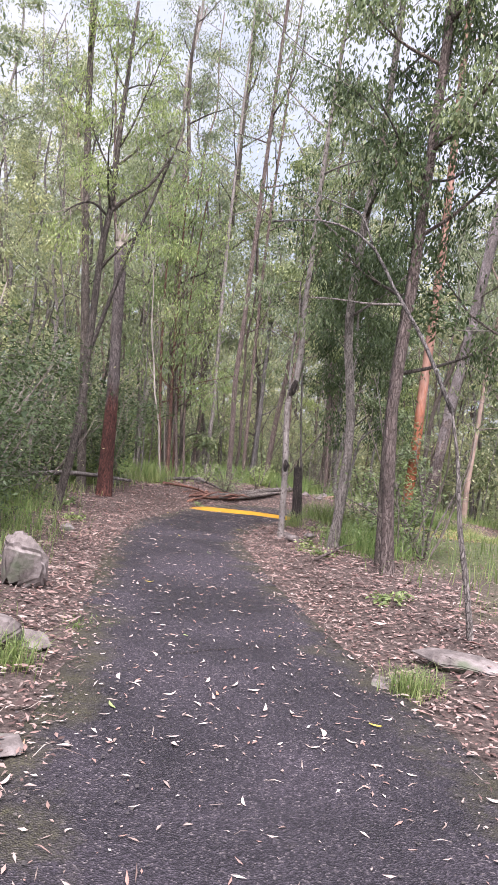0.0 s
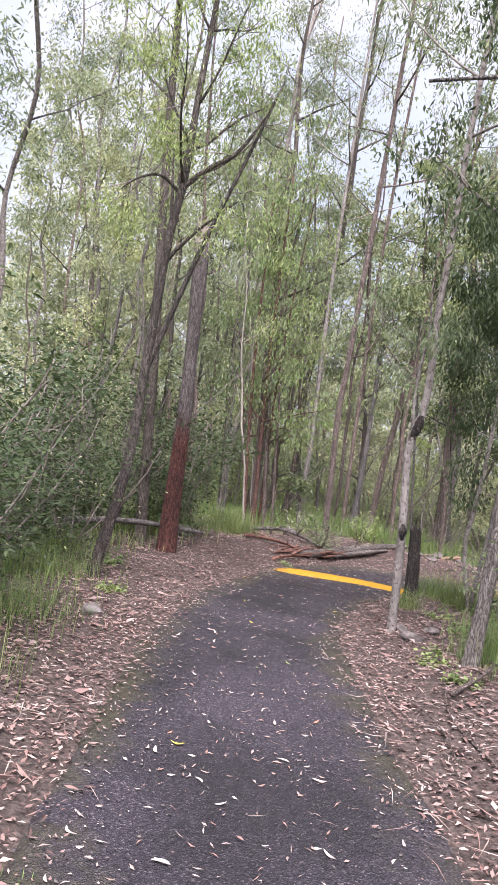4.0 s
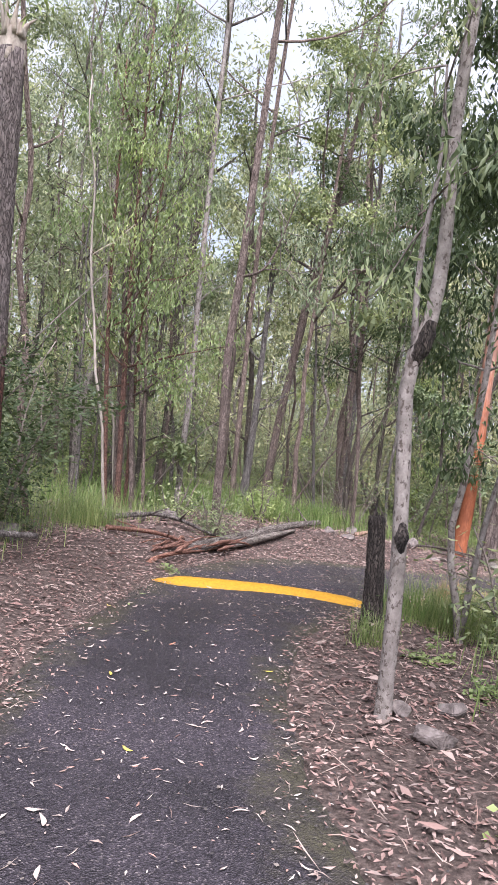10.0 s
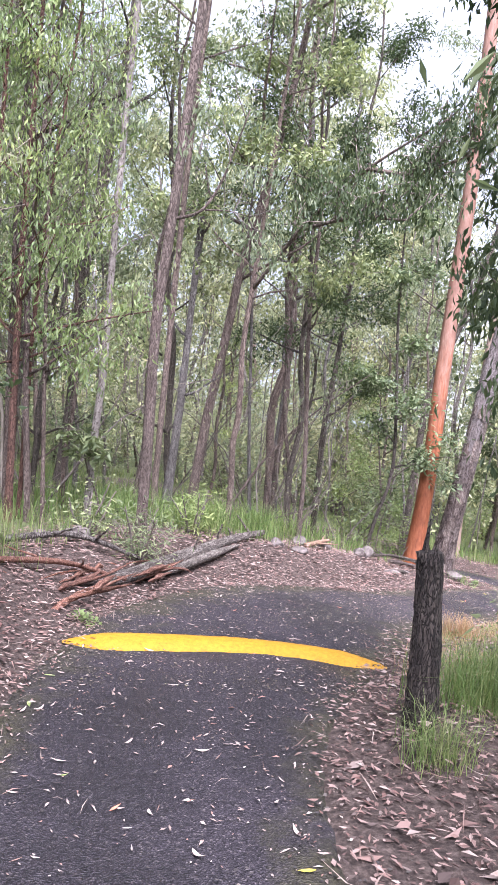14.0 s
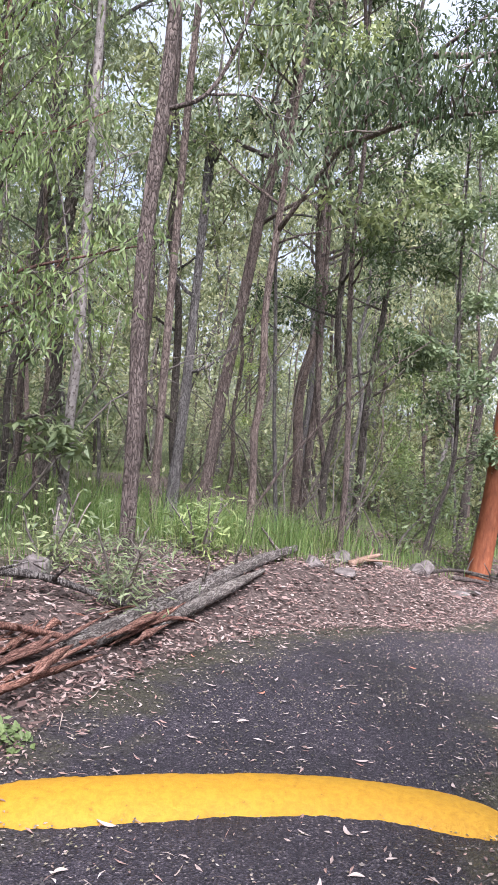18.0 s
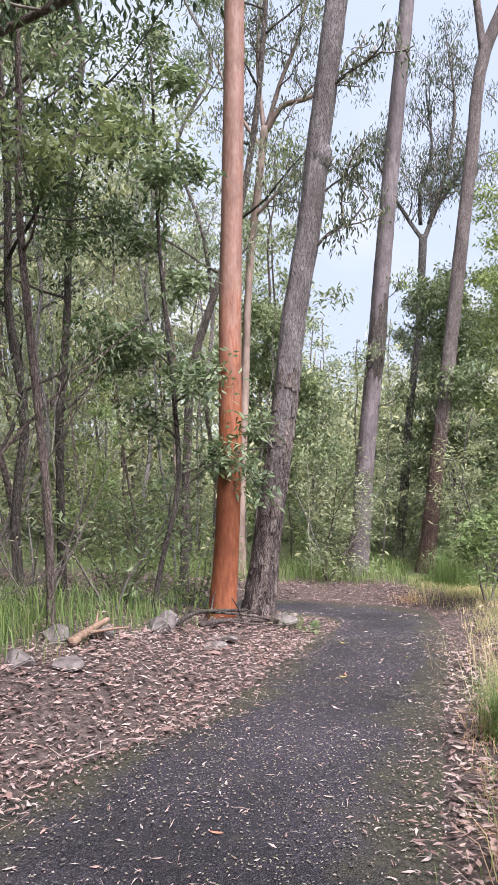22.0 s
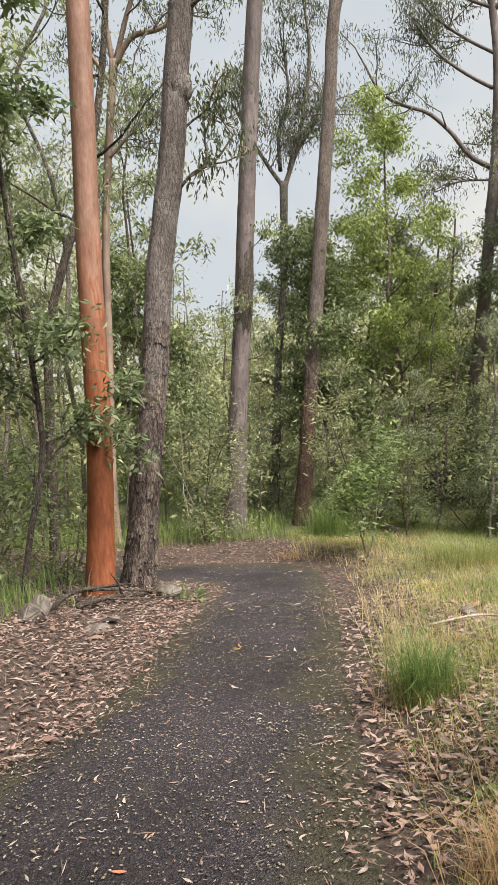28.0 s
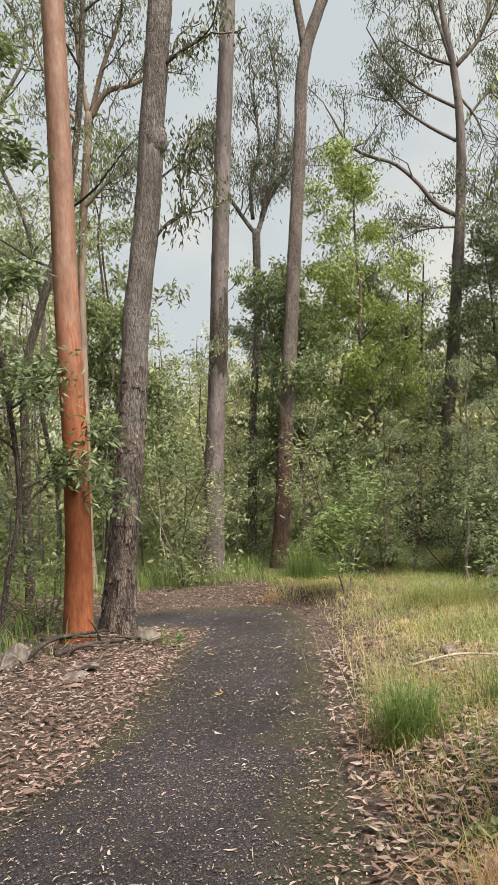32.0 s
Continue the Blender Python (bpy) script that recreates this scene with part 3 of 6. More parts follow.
smooth_left, smooth_right = (resampled(spline(np.c_[e, np.zeros(len(e))], 400)[:, :2], rows) for e in (LEFT, RIGHT))
u = np.linspace(0, 1, across)[None, :, None]
grid = smooth_left[:, None] * (1 - u) + smooth_right[:, None] * u
fray = np.cumsum(rng.normal(0, 0.012, (rows, 2)), 0)
fray -= np.stack([np.convolve(np.pad(c, 20, "edge"), np.ones(41) / 41, "valid") for c in fray.T], -1)
over = (smooth_right - smooth_left) / np.linalg.norm(smooth_right - smooth_left, axis=1, keepdims=True)
ends = np.clip(1 - np.abs(np.linspace(0, 1, across)[None] - np.array([[0], [1]])) * 6, 0, 1)
for k in (0, 1):
    grid += over[:, None] * (fray[:, k] + rng.normal(0, 0.012, rows))[:, None, None] * ends[k][None, :, None]
pz = road(grid[..., 0], grid[..., 1]) + 0.006 * np.sin(3 * grid[..., 0]) * np.cos(2.2 * grid[..., 1])
pe = np.abs(np.linspace(-1, 1, across))[None].repeat(rows, 0)
pz = pz - 0.05 * (pe > 0.999)
a, b = np.meshgrid(np.arange(rows - 1), np.arange(across - 1), indexing="ij")
pq = np.stack([a * across + b, a * across + b + 1, (a + 1) * across + b + 1, (a + 1) * across + b], -1)
path = Shape().add(np.concatenate([grid, pz[..., None]], -1), pq)
path = tagged(new("path", path.mesh("path", M["asphalt"])), "worn dark asphalt footpath with moss along its edges", "path", kind="structure")
mask = path.data.attributes.new("edge", "FLOAT", "POINT")
mask.data.foreach_set("value", np.clip(ease(0.35, 1.0, pe.ravel()) + 0.3 * ease(14.6, 16.5, grid[..., 1].ravel()), 0, 1.2).astype(np.float32))

# ---- trees ----
def crown_from(shape, tips, rng, per, spread, length, width, droop, level=0.0, clump=1.0):
    """Leaves round the twigs' tips; with clump under 1 only that share of the tips bears them, each more thickly."""
    if clump < 1:
        tips = [t for t in tips if rng.uniform() < clump]
    per = per / clump
    for tip in tips:
        n = int(per * rng.uniform(0.6, 1.4))
        p = tip + rng.normal(size=(n, 3)) * np.array([spread, spread, spread * 0.6]) * 0.72
        leaves(shape, p, length, width, rng, droop, False, level)


def limb_line(start, way, length, rng, rise=0.25, count=9, wild=0.12):
    """A crooked limb that bends upward."""
    p, d, out = np.array(start, float), np.array(way, float), []
    d /= np.linalg.norm(d)
    for k in range(count):
        out.append(p.copy())
        p = p + d * length / (count - 1)
        d = d + rng.normal(0, wild, 3) + np.array([0, 0, rise / count])
        d /= np.linalg.norm(d)
    return np.array(out)


def branches(trunk_line, radii, rng, count, start, length, twigs, limb_shapes, twig_shape, rise=0.5, level=0.5):
    """Limbs from the trunk's upper part, twigs from the limbs; returns the twigs' tips."""
    tips, k = [], len(trunk_line)
    for c in range(count):
        u = start + (1 - start) * (c + rng.uniform(0, 1)) / count
        i = min(k - 1, int(u * (k - 1)))
        az = c * 2.4 + rng.uniform(-0.5, 0.5)
        ln = length * rng.uniform(0.6, 1.15) * (1.15 - 0.55 * (u - start) / (1 - start + 1e-6))
        r = np.interp(u, np.linspace(0, 1, len(radii)), radii) * rng.uniform(0.38, 0.6)
        line = limb_line(trunk_line[i], (math.cos(az), math.sin(az), level * rng.uniform(0.5, 1.6)), ln, rng, rise, 7)
        limb_shapes.append(Shape())
        tube(limb_shapes[-1], line, [r, r * 0.3], 5)
        for j in range(twigs):
            s = line[int(rng.uniform(0.35, 0.99) * 6)]
            t = limb_line(s, rng.normal(size=3) + np.array([math.cos(az), math.sin(az), 0.35]), ln * rng.uniform(0.22, 0.45), rng, 0.2, 3)
            tube(twig_shape, t, [max(0.006, r * 0.28), 0.004], 3)
            tips += [t[-1], t[1]]
        tips.append(line[-1])
    return tips


def tree(name, place, label, group="", points=None, height=14, radius=0.09, mat="grey_bark", leaf="gum_leaf", seed=0, limbs=9, start=0.5, reach=2.2, twigs=5, per=34,
         spread=0.2, size=(0.095, 0.024), droop=0.65, sides=10, lean=0.03, wild=0.06, flare=0.5, rough=0.035, top=0.35, category="tree", level=0.5, extra=(), broad=0.0, clump=1.0):
    """A gum tree: trunk, limbs and a loose crown. points: the trunk's line above its base, else a slightly bent one."""
    rng = np.random.default_rng(seed)
    ob = thing(name, place, label, category, group)
    if points is None:
        az = rng.uniform(0, 6.3)
        line = [np.zeros(3)]
        for k in range(1, 10):
            f = k / 9
            line.append(np.array([math.cos(az) * lean * height * f, math.sin(az) * lean * height * f, height * f]) + rng.normal(0, wild, 3) * np.array([1, 1, 0]) * height * 0.12)
        points = line
    line = spline(points, max(16, int(np.linalg.norm(np.subtract(points[-1], points[0])) * (5 if sides > 12 else 2.5))))
    run = np.concatenate([[0], np.cumsum(np.linalg.norm(np.diff(line, axis=0), axis=1))])
    even = np.linspace(0, run[-1], len(line))
    line = np.stack([np.interp(even, run, line[:, k]) for k in range(3)], -1)
    line = np.vstack([line[:1] - np.array([[0, 0, 0.12]]), line])
    radii = [radius, radius * 0.85, radius * 0.65, radius * top]
    trunk, boughs, twig, crown = Shape(), [], Shape(), Shape()
    tube(trunk, line, radii, sides, rough, rng, flare)
    tips = branches(line, radii, rng, limbs, start, reach, twigs, boughs, twig, level=level) if limbs else []
    for pts, r in extra:
        bl = spline(pts, 14)
        boughs.append(Shape())
        tube(boughs[-1], bl, [r, r * 0.35], 7, 0.03, rng)
        if per:
            for j in range(twigs + 2):
                t = limb_line(bl[rng.integers(6, 14)], rng.normal(size=3), 0.6, rng, 0.2, 5)
                tube(twig, t, [0.008, 0.003], 3)
                tips += [t[-1], t[3]]
    part("trunk", trunk, M[mat], ob)
    for bough in boughs:
        part("limb", bough, M[mat], ob)
    if twig.n:
        tagged(part("twig_spray", twig, M["twig"], ob), kind="stuff")
    if per and tips:
        crown_from(crown, tips, rng, per, spread, size[0], size[1], droop, broad, clump)
        part("crown", crown, M[leaf], ob, smooth=False)
    return ob


def shrub(name, place, label, height=2.5, seed=0, stems=4, leaf="shrub_leaf", per=30, size=(0.10, 0.035), group="", spread=0.22, radius=0.018, low=0.25, droop=0.2, category="shrub", fan=0.45):
    """A many-stemmed bush, leafy from low down."""
    rng = np.random.default_rng(seed)
    ob = thing(name, place, label, category, group)
    twig, crown, tips = Shape(), Shape(), []
    for k in range(stems):
        az = k * 2.4 + rng.uniform(-0.4, 0.4)
        line = limb_line((0, 0, -0.1), (fan * math.cos(az), fan * math.sin(az), 1), height * rng.uniform(0.7, 1.05), rng, 0.3, 12, 0.1)
        stem = Shape()
        tube(stem, line, [radius, radius * 0.3], 5)
        part("stem", stem, M["twig"], ob)
        for j in range(int(4 + height * 2.2)):
            i = int(rng.uniform(low, 1) * 11)
            t = limb_line(line[i], rng.normal(size=3) + np.array([0, 0, 0.25]), height * rng.uniform(0.12, 0.28), rng, 0.2, 3)
            tube(twig, t, [max(0.004, radius * 0.3), 0.002], 3)
            tips += [t[-1], t[1]]
    crown_from(crown, tips, rng, per * 0.5, spread, size[0], size[1], droop, 0.85)
    tagged(part("twig_spray", twig, M["twig"], ob), kind="stuff")
    part("foliage", crown, M[leaf], ob, smooth=False)
    return ob


def open_crown(ob, limbs, seed, mat, leaf="crown_leaf", side=7, twigs=5, per=11, reach=1.1, spread=0.13, size=(0.12, 0.024)):
    """Drawn limbs that break into side branches and twigs, with tufts of hanging leaves at the twigs' ends."""
    rng = np.random.default_rng(seed)
    twig, crown = Shape(), Shape()
    for pts, r in limbs:
        line = spline(pts, 18)
        s = Shape()
        tube(s, line, [r, r * 0.75, r * 0.4], 8, 0.03, rng)
        part("limb", s, M[mat], ob)
        flow = np.gradient(line, axis=0)
        flow /= np.linalg.norm(flow, axis=1, keepdims=True)
        for j in range(side + 1):
            i = 17 if j == side else int(rng.uniform(0.25, 1) * 17)
            b = limb_line(line[i], flow[i] * 0.6 + rng.normal(0, 0.6, 3) + np.array([0, 0, 0.3]), reach * rng.uniform(0.5, 1.15), rng, 0.35, 8, 0.2)
            tube(twig, b, [max(0.012, r * 0.32), 0.008], 5)
            for k in range(twigs):
                t = limb_line(b[rng.integers(3, 8)], rng.normal(size=3) + flow[i] * 0.4, reach * rng.uniform(0.2, 0.45), rng, 0.1, 4, 0.2)
                tube(twig, t, [0.009, 0.004], 3)
                for tip in (t[-1], t[2]):
                    n = int(per * rng.uniform(0.5, 1.6))
                    leaves(crown, tip + rng.normal(size=(n, 3)) * np.array([spread, spread, spread * 0.8]), size[0], size[1], rng, 0.72, False, 0.2)
    tagged(part("twig_spray", twig, M["twig"], ob), kind="stuff")
    part("crown", crown, M[leaf], ob, smooth=False)
    return ob


def rel(place, pts):
    return [np.subtract(p, place) for p in pts]


def known_tree(name, label, base, above, summit, radius, **kw):
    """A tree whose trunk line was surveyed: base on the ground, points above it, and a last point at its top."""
    place = at(*base)
    pts = [np.zeros(3)] + rel(place, above) + [np.subtract(summit, place)]
    return tree(name, place, label, points=pts, radius=radius, **kw)


# Trees beside the first stretch.
stag = known_tree("stripped_gum", "dead snapped gum with red stripped trunk under grey bark", (-2.31, 12.63),
           [(-2.33, 12.63, 0.64), (-2.34, 12.62, 1.48), (-2.39, 12.62, 2.59), (-2.44, 12.62, 3.53)], (-2.47, 12.62, 4.0), 0.128, mat="stripped_bark", seed=3,
           limbs=0, sides=24, rough=0.03, per=0, top=0.82, flare=0.2)
rng = np.random.default_rng(4)
s = Shape()
tube(s, spline(rel(stag.location, [(-2.465, 12.62, 3.88), (-2.47, 12.62, 4.05), (-2.46, 12.62, 4.24)]), 10), [0.10, 0.098, 0.085, 0.05], 16, 0.09, rng)
part("broken_top", s, M["dead_wood"], stag, "pale bare splintered wood")
for k in range(9):
    s, az = Shape(), 0.7 * k
    foot = np.array(rel(stag.location, [(-2.465 + 0.065 * math.cos(az), 12.62 + 0.065 * math.sin(az), 4.1)])[0])
    tube(s, spline([foot, foot + np.array([0.02 * math.cos(az), 0.02 * math.sin(az), 0.1]), foot + np.array([0.07 * math.cos(az) + rng.normal(0, 0.02), 0.07 * math.sin(az), rng.uniform(0.15, 0.3)])], 7), [0.03, 0.018, 0.003], 6, 0.1, rng)
    part("splinter", s, M["dead_wood"], stag)
known_tree("leaning_wattle", "slender dark leaning tree with forked bare branches", (-2.55, 10.36),
           [(-2.36, 10.42, 1.05), (-2.34, 10.42, 2.00), (-2.32, 10.43, 2.99), (-2.30, 10.44, 3.58), (-2.25, 10.45, 4.01), (-2.24, 10.46, 4.9)], (-2.2, 10.6, 7.0), 0.062, mat="dark_bark", leaf="bright_leaf", seed=7,
           limbs=10, start=0.5, reach=1.5, level=1.1, per=46, spread=0.2, size=(0.085, 0.016), droop=0.55, clump=0.6,
           extra=[(rel(at(-2.55, 10.36), [(-2.35, 10.42, 1.95), (-2.15, 10.5, 2.75), (-1.93, 10.6, 3.6), (-1.62, 10.7, 4.6), (-1.4, 10.8, 5.4)]), 0.036),
                  (rel(at(-2.55, 10.36), [(-2.26, 10.45, 4.0), (-2.03, 10.5, 4.25), (-1.8, 10.6, 4.46), (-1.5, 10.65, 4.95)]), 0.034),
                  (rel(at(-2.55, 10.36), [(-2.27, 10.45, 3.95), (-2.5, 10.4, 4.1), (-2.72, 10.3, 4.0), (-2.83, 10.25, 3.88)]), 0.022)])
known_tree("dark_sapling", "dark slim straight tree with rough bark", (-2.79, 13.03), [(-2.96, 12.98, 2.05), (-3.08, 12.94, 3.40), (-3.20, 12.90, 4.73)], (-3.6, 12.8, 11.0), 0.078,
           mat="dark_bark", seed=11, limbs=7, start=0.5, reach=1.8)
knee = known_tree("kneed_tree", "pale slim tree with a charred knee beside the path", (0.64, 10.76),
           [(0.615, 10.71, 0.28), (0.585, 10.69, 0.79), (0.525, 10.69, 1.5), (0.515, 10.69, 1.74), (0.575, 10.685, 1.90), (0.61, 10.68, 2.08), (0.625, 10.68, 2.41), (0.60, 10.69, 3.05), (0.62, 10.69, 3.66), (0.63, 10.69, 4.46)], (0.8, 10.7, 8.5), 0.045,
           mat="pale_bark", leaf="shrub_leaf", seed=13, limbs=9, start=0.6, reach=1.8, per=44, sides=14, top=0.5,
           extra=[(rel(at(0.64, 10.76), [(0.53, 10.69, 1.82), (0.505, 10.70, 2.2), (0.51, 10.70, 2.51), (0.54, 10.70, 2.80), (0.5, 10.65, 3.4)]), 0.022)])
burnt = Shape()
tube(burnt, spline(rel(knee.location, [(0.515, 10.685, 1.72), (0.565, 10.675, 1.86), (0.60, 10.67, 2.0)]), 9), [0.02, 0.05, 0.052, 0.03], 12, 0.12, np.random.default_rng(14))
low_burn = Shape()
tube(low_burn, spline(rel(knee.location, [(0.596, 10.68, 0.66), (0.59, 10.67, 0.76), (0.582, 10.68, 0.88)]), 7), [0.015, 0.047, 0.02], 10, 0.12, np.random.default_rng(15))
part("burnt_knot", low_burn, M["char"], knee, "black charred knot")
part("burnt_knot", burnt, M["char"], knee, "black charred knot")
known_tree("grey_slim_tree", "slim grey tree on the littered verge", (1.22, 9.4), [(1.27, 9.4, 0.71), (1.28, 9.4, 1.27), (1.10, 9.4, 2.8), (1.14, 9.4, 3.7), (1.25, 9.4, 5.0)], (1.3, 9.3, 9.5), 0.064,
           mat="grey_bark", leaf="dark_leaf", seed=17, limbs=12, start=0.34, reach=1.6, twigs=6, per=50, size=(0.08, 0.026), broad=0.5)
known_tree("rough_verge_tree", "rough brown-grey verge tree with peeling bark", (1.58, 7.6), [(1.48, 7.6, 0.92), (1.43, 7.6, 1.70), (1.47, 7.6, 2.42), (1.50, 7.6, 3.4)], (1.6, 7.7, 9.0), 0.066,
           mat="brown_bark", leaf="shrub_leaf", seed=19, limbs=12, start=0.38, reach=1.8, twigs=6, per=56, size=(0.08, 0.026), broad=0.5, group="two close verge trees")
known_tree("rough_verge_tree", "thin dark verge tree close to its twin", (1.62, 8.25), [(1.56, 8.3, 1.0), (1.54, 8.3, 1.8), (1.58, 8.3, 2.74), (1.62, 8.3, 3.78)], (1.9, 8.4, 8.0), 0.056,
           mat="dark_bark", leaf="dark_leaf", seed=23, limbs=12, start=0.34, reach=1.7, twigs=6, per=60, size=(0.08, 0.026), broad=0.5, group="two close verge trees")
known_tree("arching_sapling", "thin grey sapling with a bare arching branch", (1.67, 5.05), [(1.60, 5.08, 0.4), (1.53, 5.10, 0.71), (1.44, 5.13, 1.3)], (1.375, 5.14, 1.57), 0.024, mat="grey_bark", seed=29,
           limbs=0, per=0, flare=0.2, twigs=0, extra=[(rel(at(1.67, 5.05), [(1.38, 5.14, 1.55), (1.12, 5.2, 2.05), (0.91, 5.23, 2.35), (0.68, 5.26, 2.68), (0.43, 5.3, 2.79), (0.0, 5.3, 2.75)]), 0.017),
                  (rel(at(1.67, 5.05), [(0.98, 5.22, 2.26), (0.75, 5.22, 2.24), (0.45, 5.25, 2.25), (0.3, 5.25, 2.24)]), 0.010),
                  (rel(at(1.67, 5.05), [(0.72, 5.26, 2.66), (0.60, 5.3, 2.88), (0.45, 5.3, 2.93), (0.2, 5.35, 3.02)]), 0.008)])

known_tree("twin_stemmed_tree", "small dark-leaved tree with two crooked pale stems", (1.72, 12.6), [(1.62, 12.63, 0.2), (1.55, 12.65, 0.46), (1.60, 12.64, 1.03), (1.67, 12.61, 2.2)], (1.5, 12.6, 4.6), 0.035, mat="pale_bark", seed=30,
           leaf="dark_leaf", limbs=14, start=0.52, reach=1.1, twigs=6, per=70, size=(0.08, 0.028), broad=0.5, flare=0.3, extra=[(rel(at(1.72, 12.6), [(1.72, 12.6, -0.25), (1.76, 12.58, 0.3), (1.84, 12.55, 1.0), (1.88, 12.5, 1.25), (2.15, 12.4, 1.5), (2.4, 12.3, 1.9)]), 0.034)])

for k, (bx, by, hh) in enumerate([(2.9, 7.4, 7.5), (2.3, 21.0, 8.5), (3.1, 22.1, 9.5)]):
    tree("dark_leaved_tree", at(bx, by), "slim dark-leaved tree in the thicket", height=hh, radius=0.05, mat="dark_bark", leaf="dark_leaf", seed=120 + k, limbs=12, start=0.3, reach=1.7, twigs=5, per=56, spread=0.2, size=(0.085, 0.03), droop=0.4, broad=0.6, clump=0.6,
         group="dark-leaved trees")

# Trees behind the fallen log.
known_tree("dark_gum", "tall gum with dark rough bark behind the fallen log", (-0.32, 17.2), [(-0.36, 17.2, 1.0), (-0.42, 17.2, 2.3), (-0.38, 17.2, 3.4), (-0.36, 17.2, 4.2)], (-0.1, 17.2, 15.0), 0.060,
           mat="brown_bark", seed=31, limbs=10, start=0.45, reach=2.2, sides=16, top=0.5,
           extra=[(rel(at(-0.32, 17.2), [(-0.37, 17.2, 3.35), (-0.1, 17.1, 3.45), (0.05, 17.1, 3.7), (0.2, 17.05, 4.2), (0.3, 17, 4.6)]), 0.02),
                  (rel(at(-0.32, 17.2), [(-0.05, 17.1, 3.48), (0.2, 17.05, 3.5), (0.45, 17.0, 3.46)]), 0.010)])
known_tree("spotted_gum", "slender pale gum with dark spots", (-0.93, 18.70), [(-0.95, 18.70, 0.86), (-0.93, 18.70, 1.61), (-0.97, 18.70, 2.74), (-1.01, 18.70, 4.30)], (-1.0, 18.7, 13.0), 0.052, mat="pale_bark", seed=37,
           limbs=8, start=0.5, reach=2.0, extra=[(rel(at(-0.93, 18.7), [(-0.97, 18.7, 1.75), (-1.08, 18.7, 2.3), (-1.2, 18.7, 2.9), (-1.38, 18.7, 3.5)]), 0.016),
                                              (rel(at(-0.93, 18.7), [(-0.97, 18.7, 3.15), (-0.8, 18.7, 3.35), (-0.55, 18.7, 3.5)]), 0.014)], twigs=1)
known_tree("red_stringy_tree", "thin reddish tree behind the dark gum", (0.0, 20.03), [(-0.04, 20.03, 1.52), (-0.06, 20.03, 2.85), (-0.08, 20.03, 4.53)], (0.2, 20, 14.0), 0.052, mat="brown_bark", seed=41, limbs=9, start=0.45)
known_tree("broken_tree", "leaning dead trunk snapped off at the top", (0.23, 20.58), [(0.27, 20.57, 1.25), (0.27, 20.57, 3.0)], (0.27, 20.57, 4.35), 0.078, mat="grey_bark", seed=43, limbs=3, start=0.4, reach=1.0, per=6, top=0.75)
known_tree("leaning_brown_tree", "brown tree leaning over the grass", (0.62, 20.65), [(0.73, 20.64, 1.36), (0.87, 20.62, 2.57), (0.97, 20.60, 3.63), (1.17, 20.57, 4.71)], (1.9, 20.4, 11.0), 0.08, mat="brown_bark", leaf="shrub_leaf", seed=47, limbs=10, start=0.36, reach=2.4, per=52, size=(0.1, 0.038), broad=0.6, droop=0.4, clump=0.6)
crooked = known_tree("crooked_tree", "thin crooked brown tree", (1.07, 19.72), [(1.08, 19.72, 0.3), (1.02, 19.72, 0.85), (1.06, 19.73, 1.5), (1.00, 19.73, 2.22), (1.04, 19.73, 3.29)], (1.3, 19.7, 9.0), 0.047, mat="brown_bark", leaf="shrub_leaf", seed=53, limbs=11, start=0.36, reach=2.0, per=52, size=(0.1, 0.038), broad=0.6, droop=0.4, clump=0.6)
open_crown(crooked, [(rel(crooked.location, p), 0.03) for p in ([(1.04, 19.73, 3.2), (1.5, 19.1, 4.0), (2.1, 18.3, 4.7), (2.8, 17.5, 5.2)], [(1.5, 19.1, 4.0), (1.9, 18.2, 4.0), (2.3, 17.2, 3.8)], [(2.1, 18.3, 4.7), (2.5, 17.6, 4.5), (2.9, 17.0, 4.6)])],
           56, "brown_bark", "dark_leaf", side=9, twigs=6, per=14, reach=0.65, spread=0.10, size=(0.085, 0.03))
known_tree("leaning_stick", "dead leaning sapling with bare twigs", (1.0, 20.2), [(1.71, 20.05, 0.90), (2.35, 19.86, 1.65)], (2.95, 19.63, 2.2), 0.02, mat="brown_bark", seed=59, limbs=4, start=0.5, reach=0.8, per=5, flare=0)
known_tree("glossy_sapling", "dark-leaved sapling with a forked stem before the orange gum", (3.81, 21.19), [(3.9, 21.14, -0.1), (4.05, 21.06, 0.55), (3.98, 21.0, 1.8), (3.8, 20.9, 3.0)], (3.6, 20.7, 5.2), 0.035, mat="dark_bark", leaf="shrub_leaf", seed=58,
           limbs=11, start=0.28, reach=0.75, twigs=6, per=26, spread=0.15, size=(0.11, 0.042), droop=0.3, broad=0.8,
           extra=[(rel(at(3.81, 21.19), [(4.05, 21.06, 0.6), (4.4, 20.85, 0.95), (4.8, 20.7, 1.1), (5.3, 20.65, 1.1)]), 0.012)])
known_tree("bent_sapling", "thin dark bent sapling with large glossy leaves behind the log", (-0.6, 18.4), [(-0.75, 18.39, -0.1), (-0.83, 18.39, 0.13), (-1.0, 18.38, 0.5)], (-1.08, 18.37, 0.9), 0.014, mat="dark_bark", leaf="shrub_leaf", seed=61,
           limbs=5, start=0.7, reach=0.35, twigs=3, per=7, spread=0.09, size=(0.15, 0.055), droop=0.35, broad=0.8, flare=0.1)
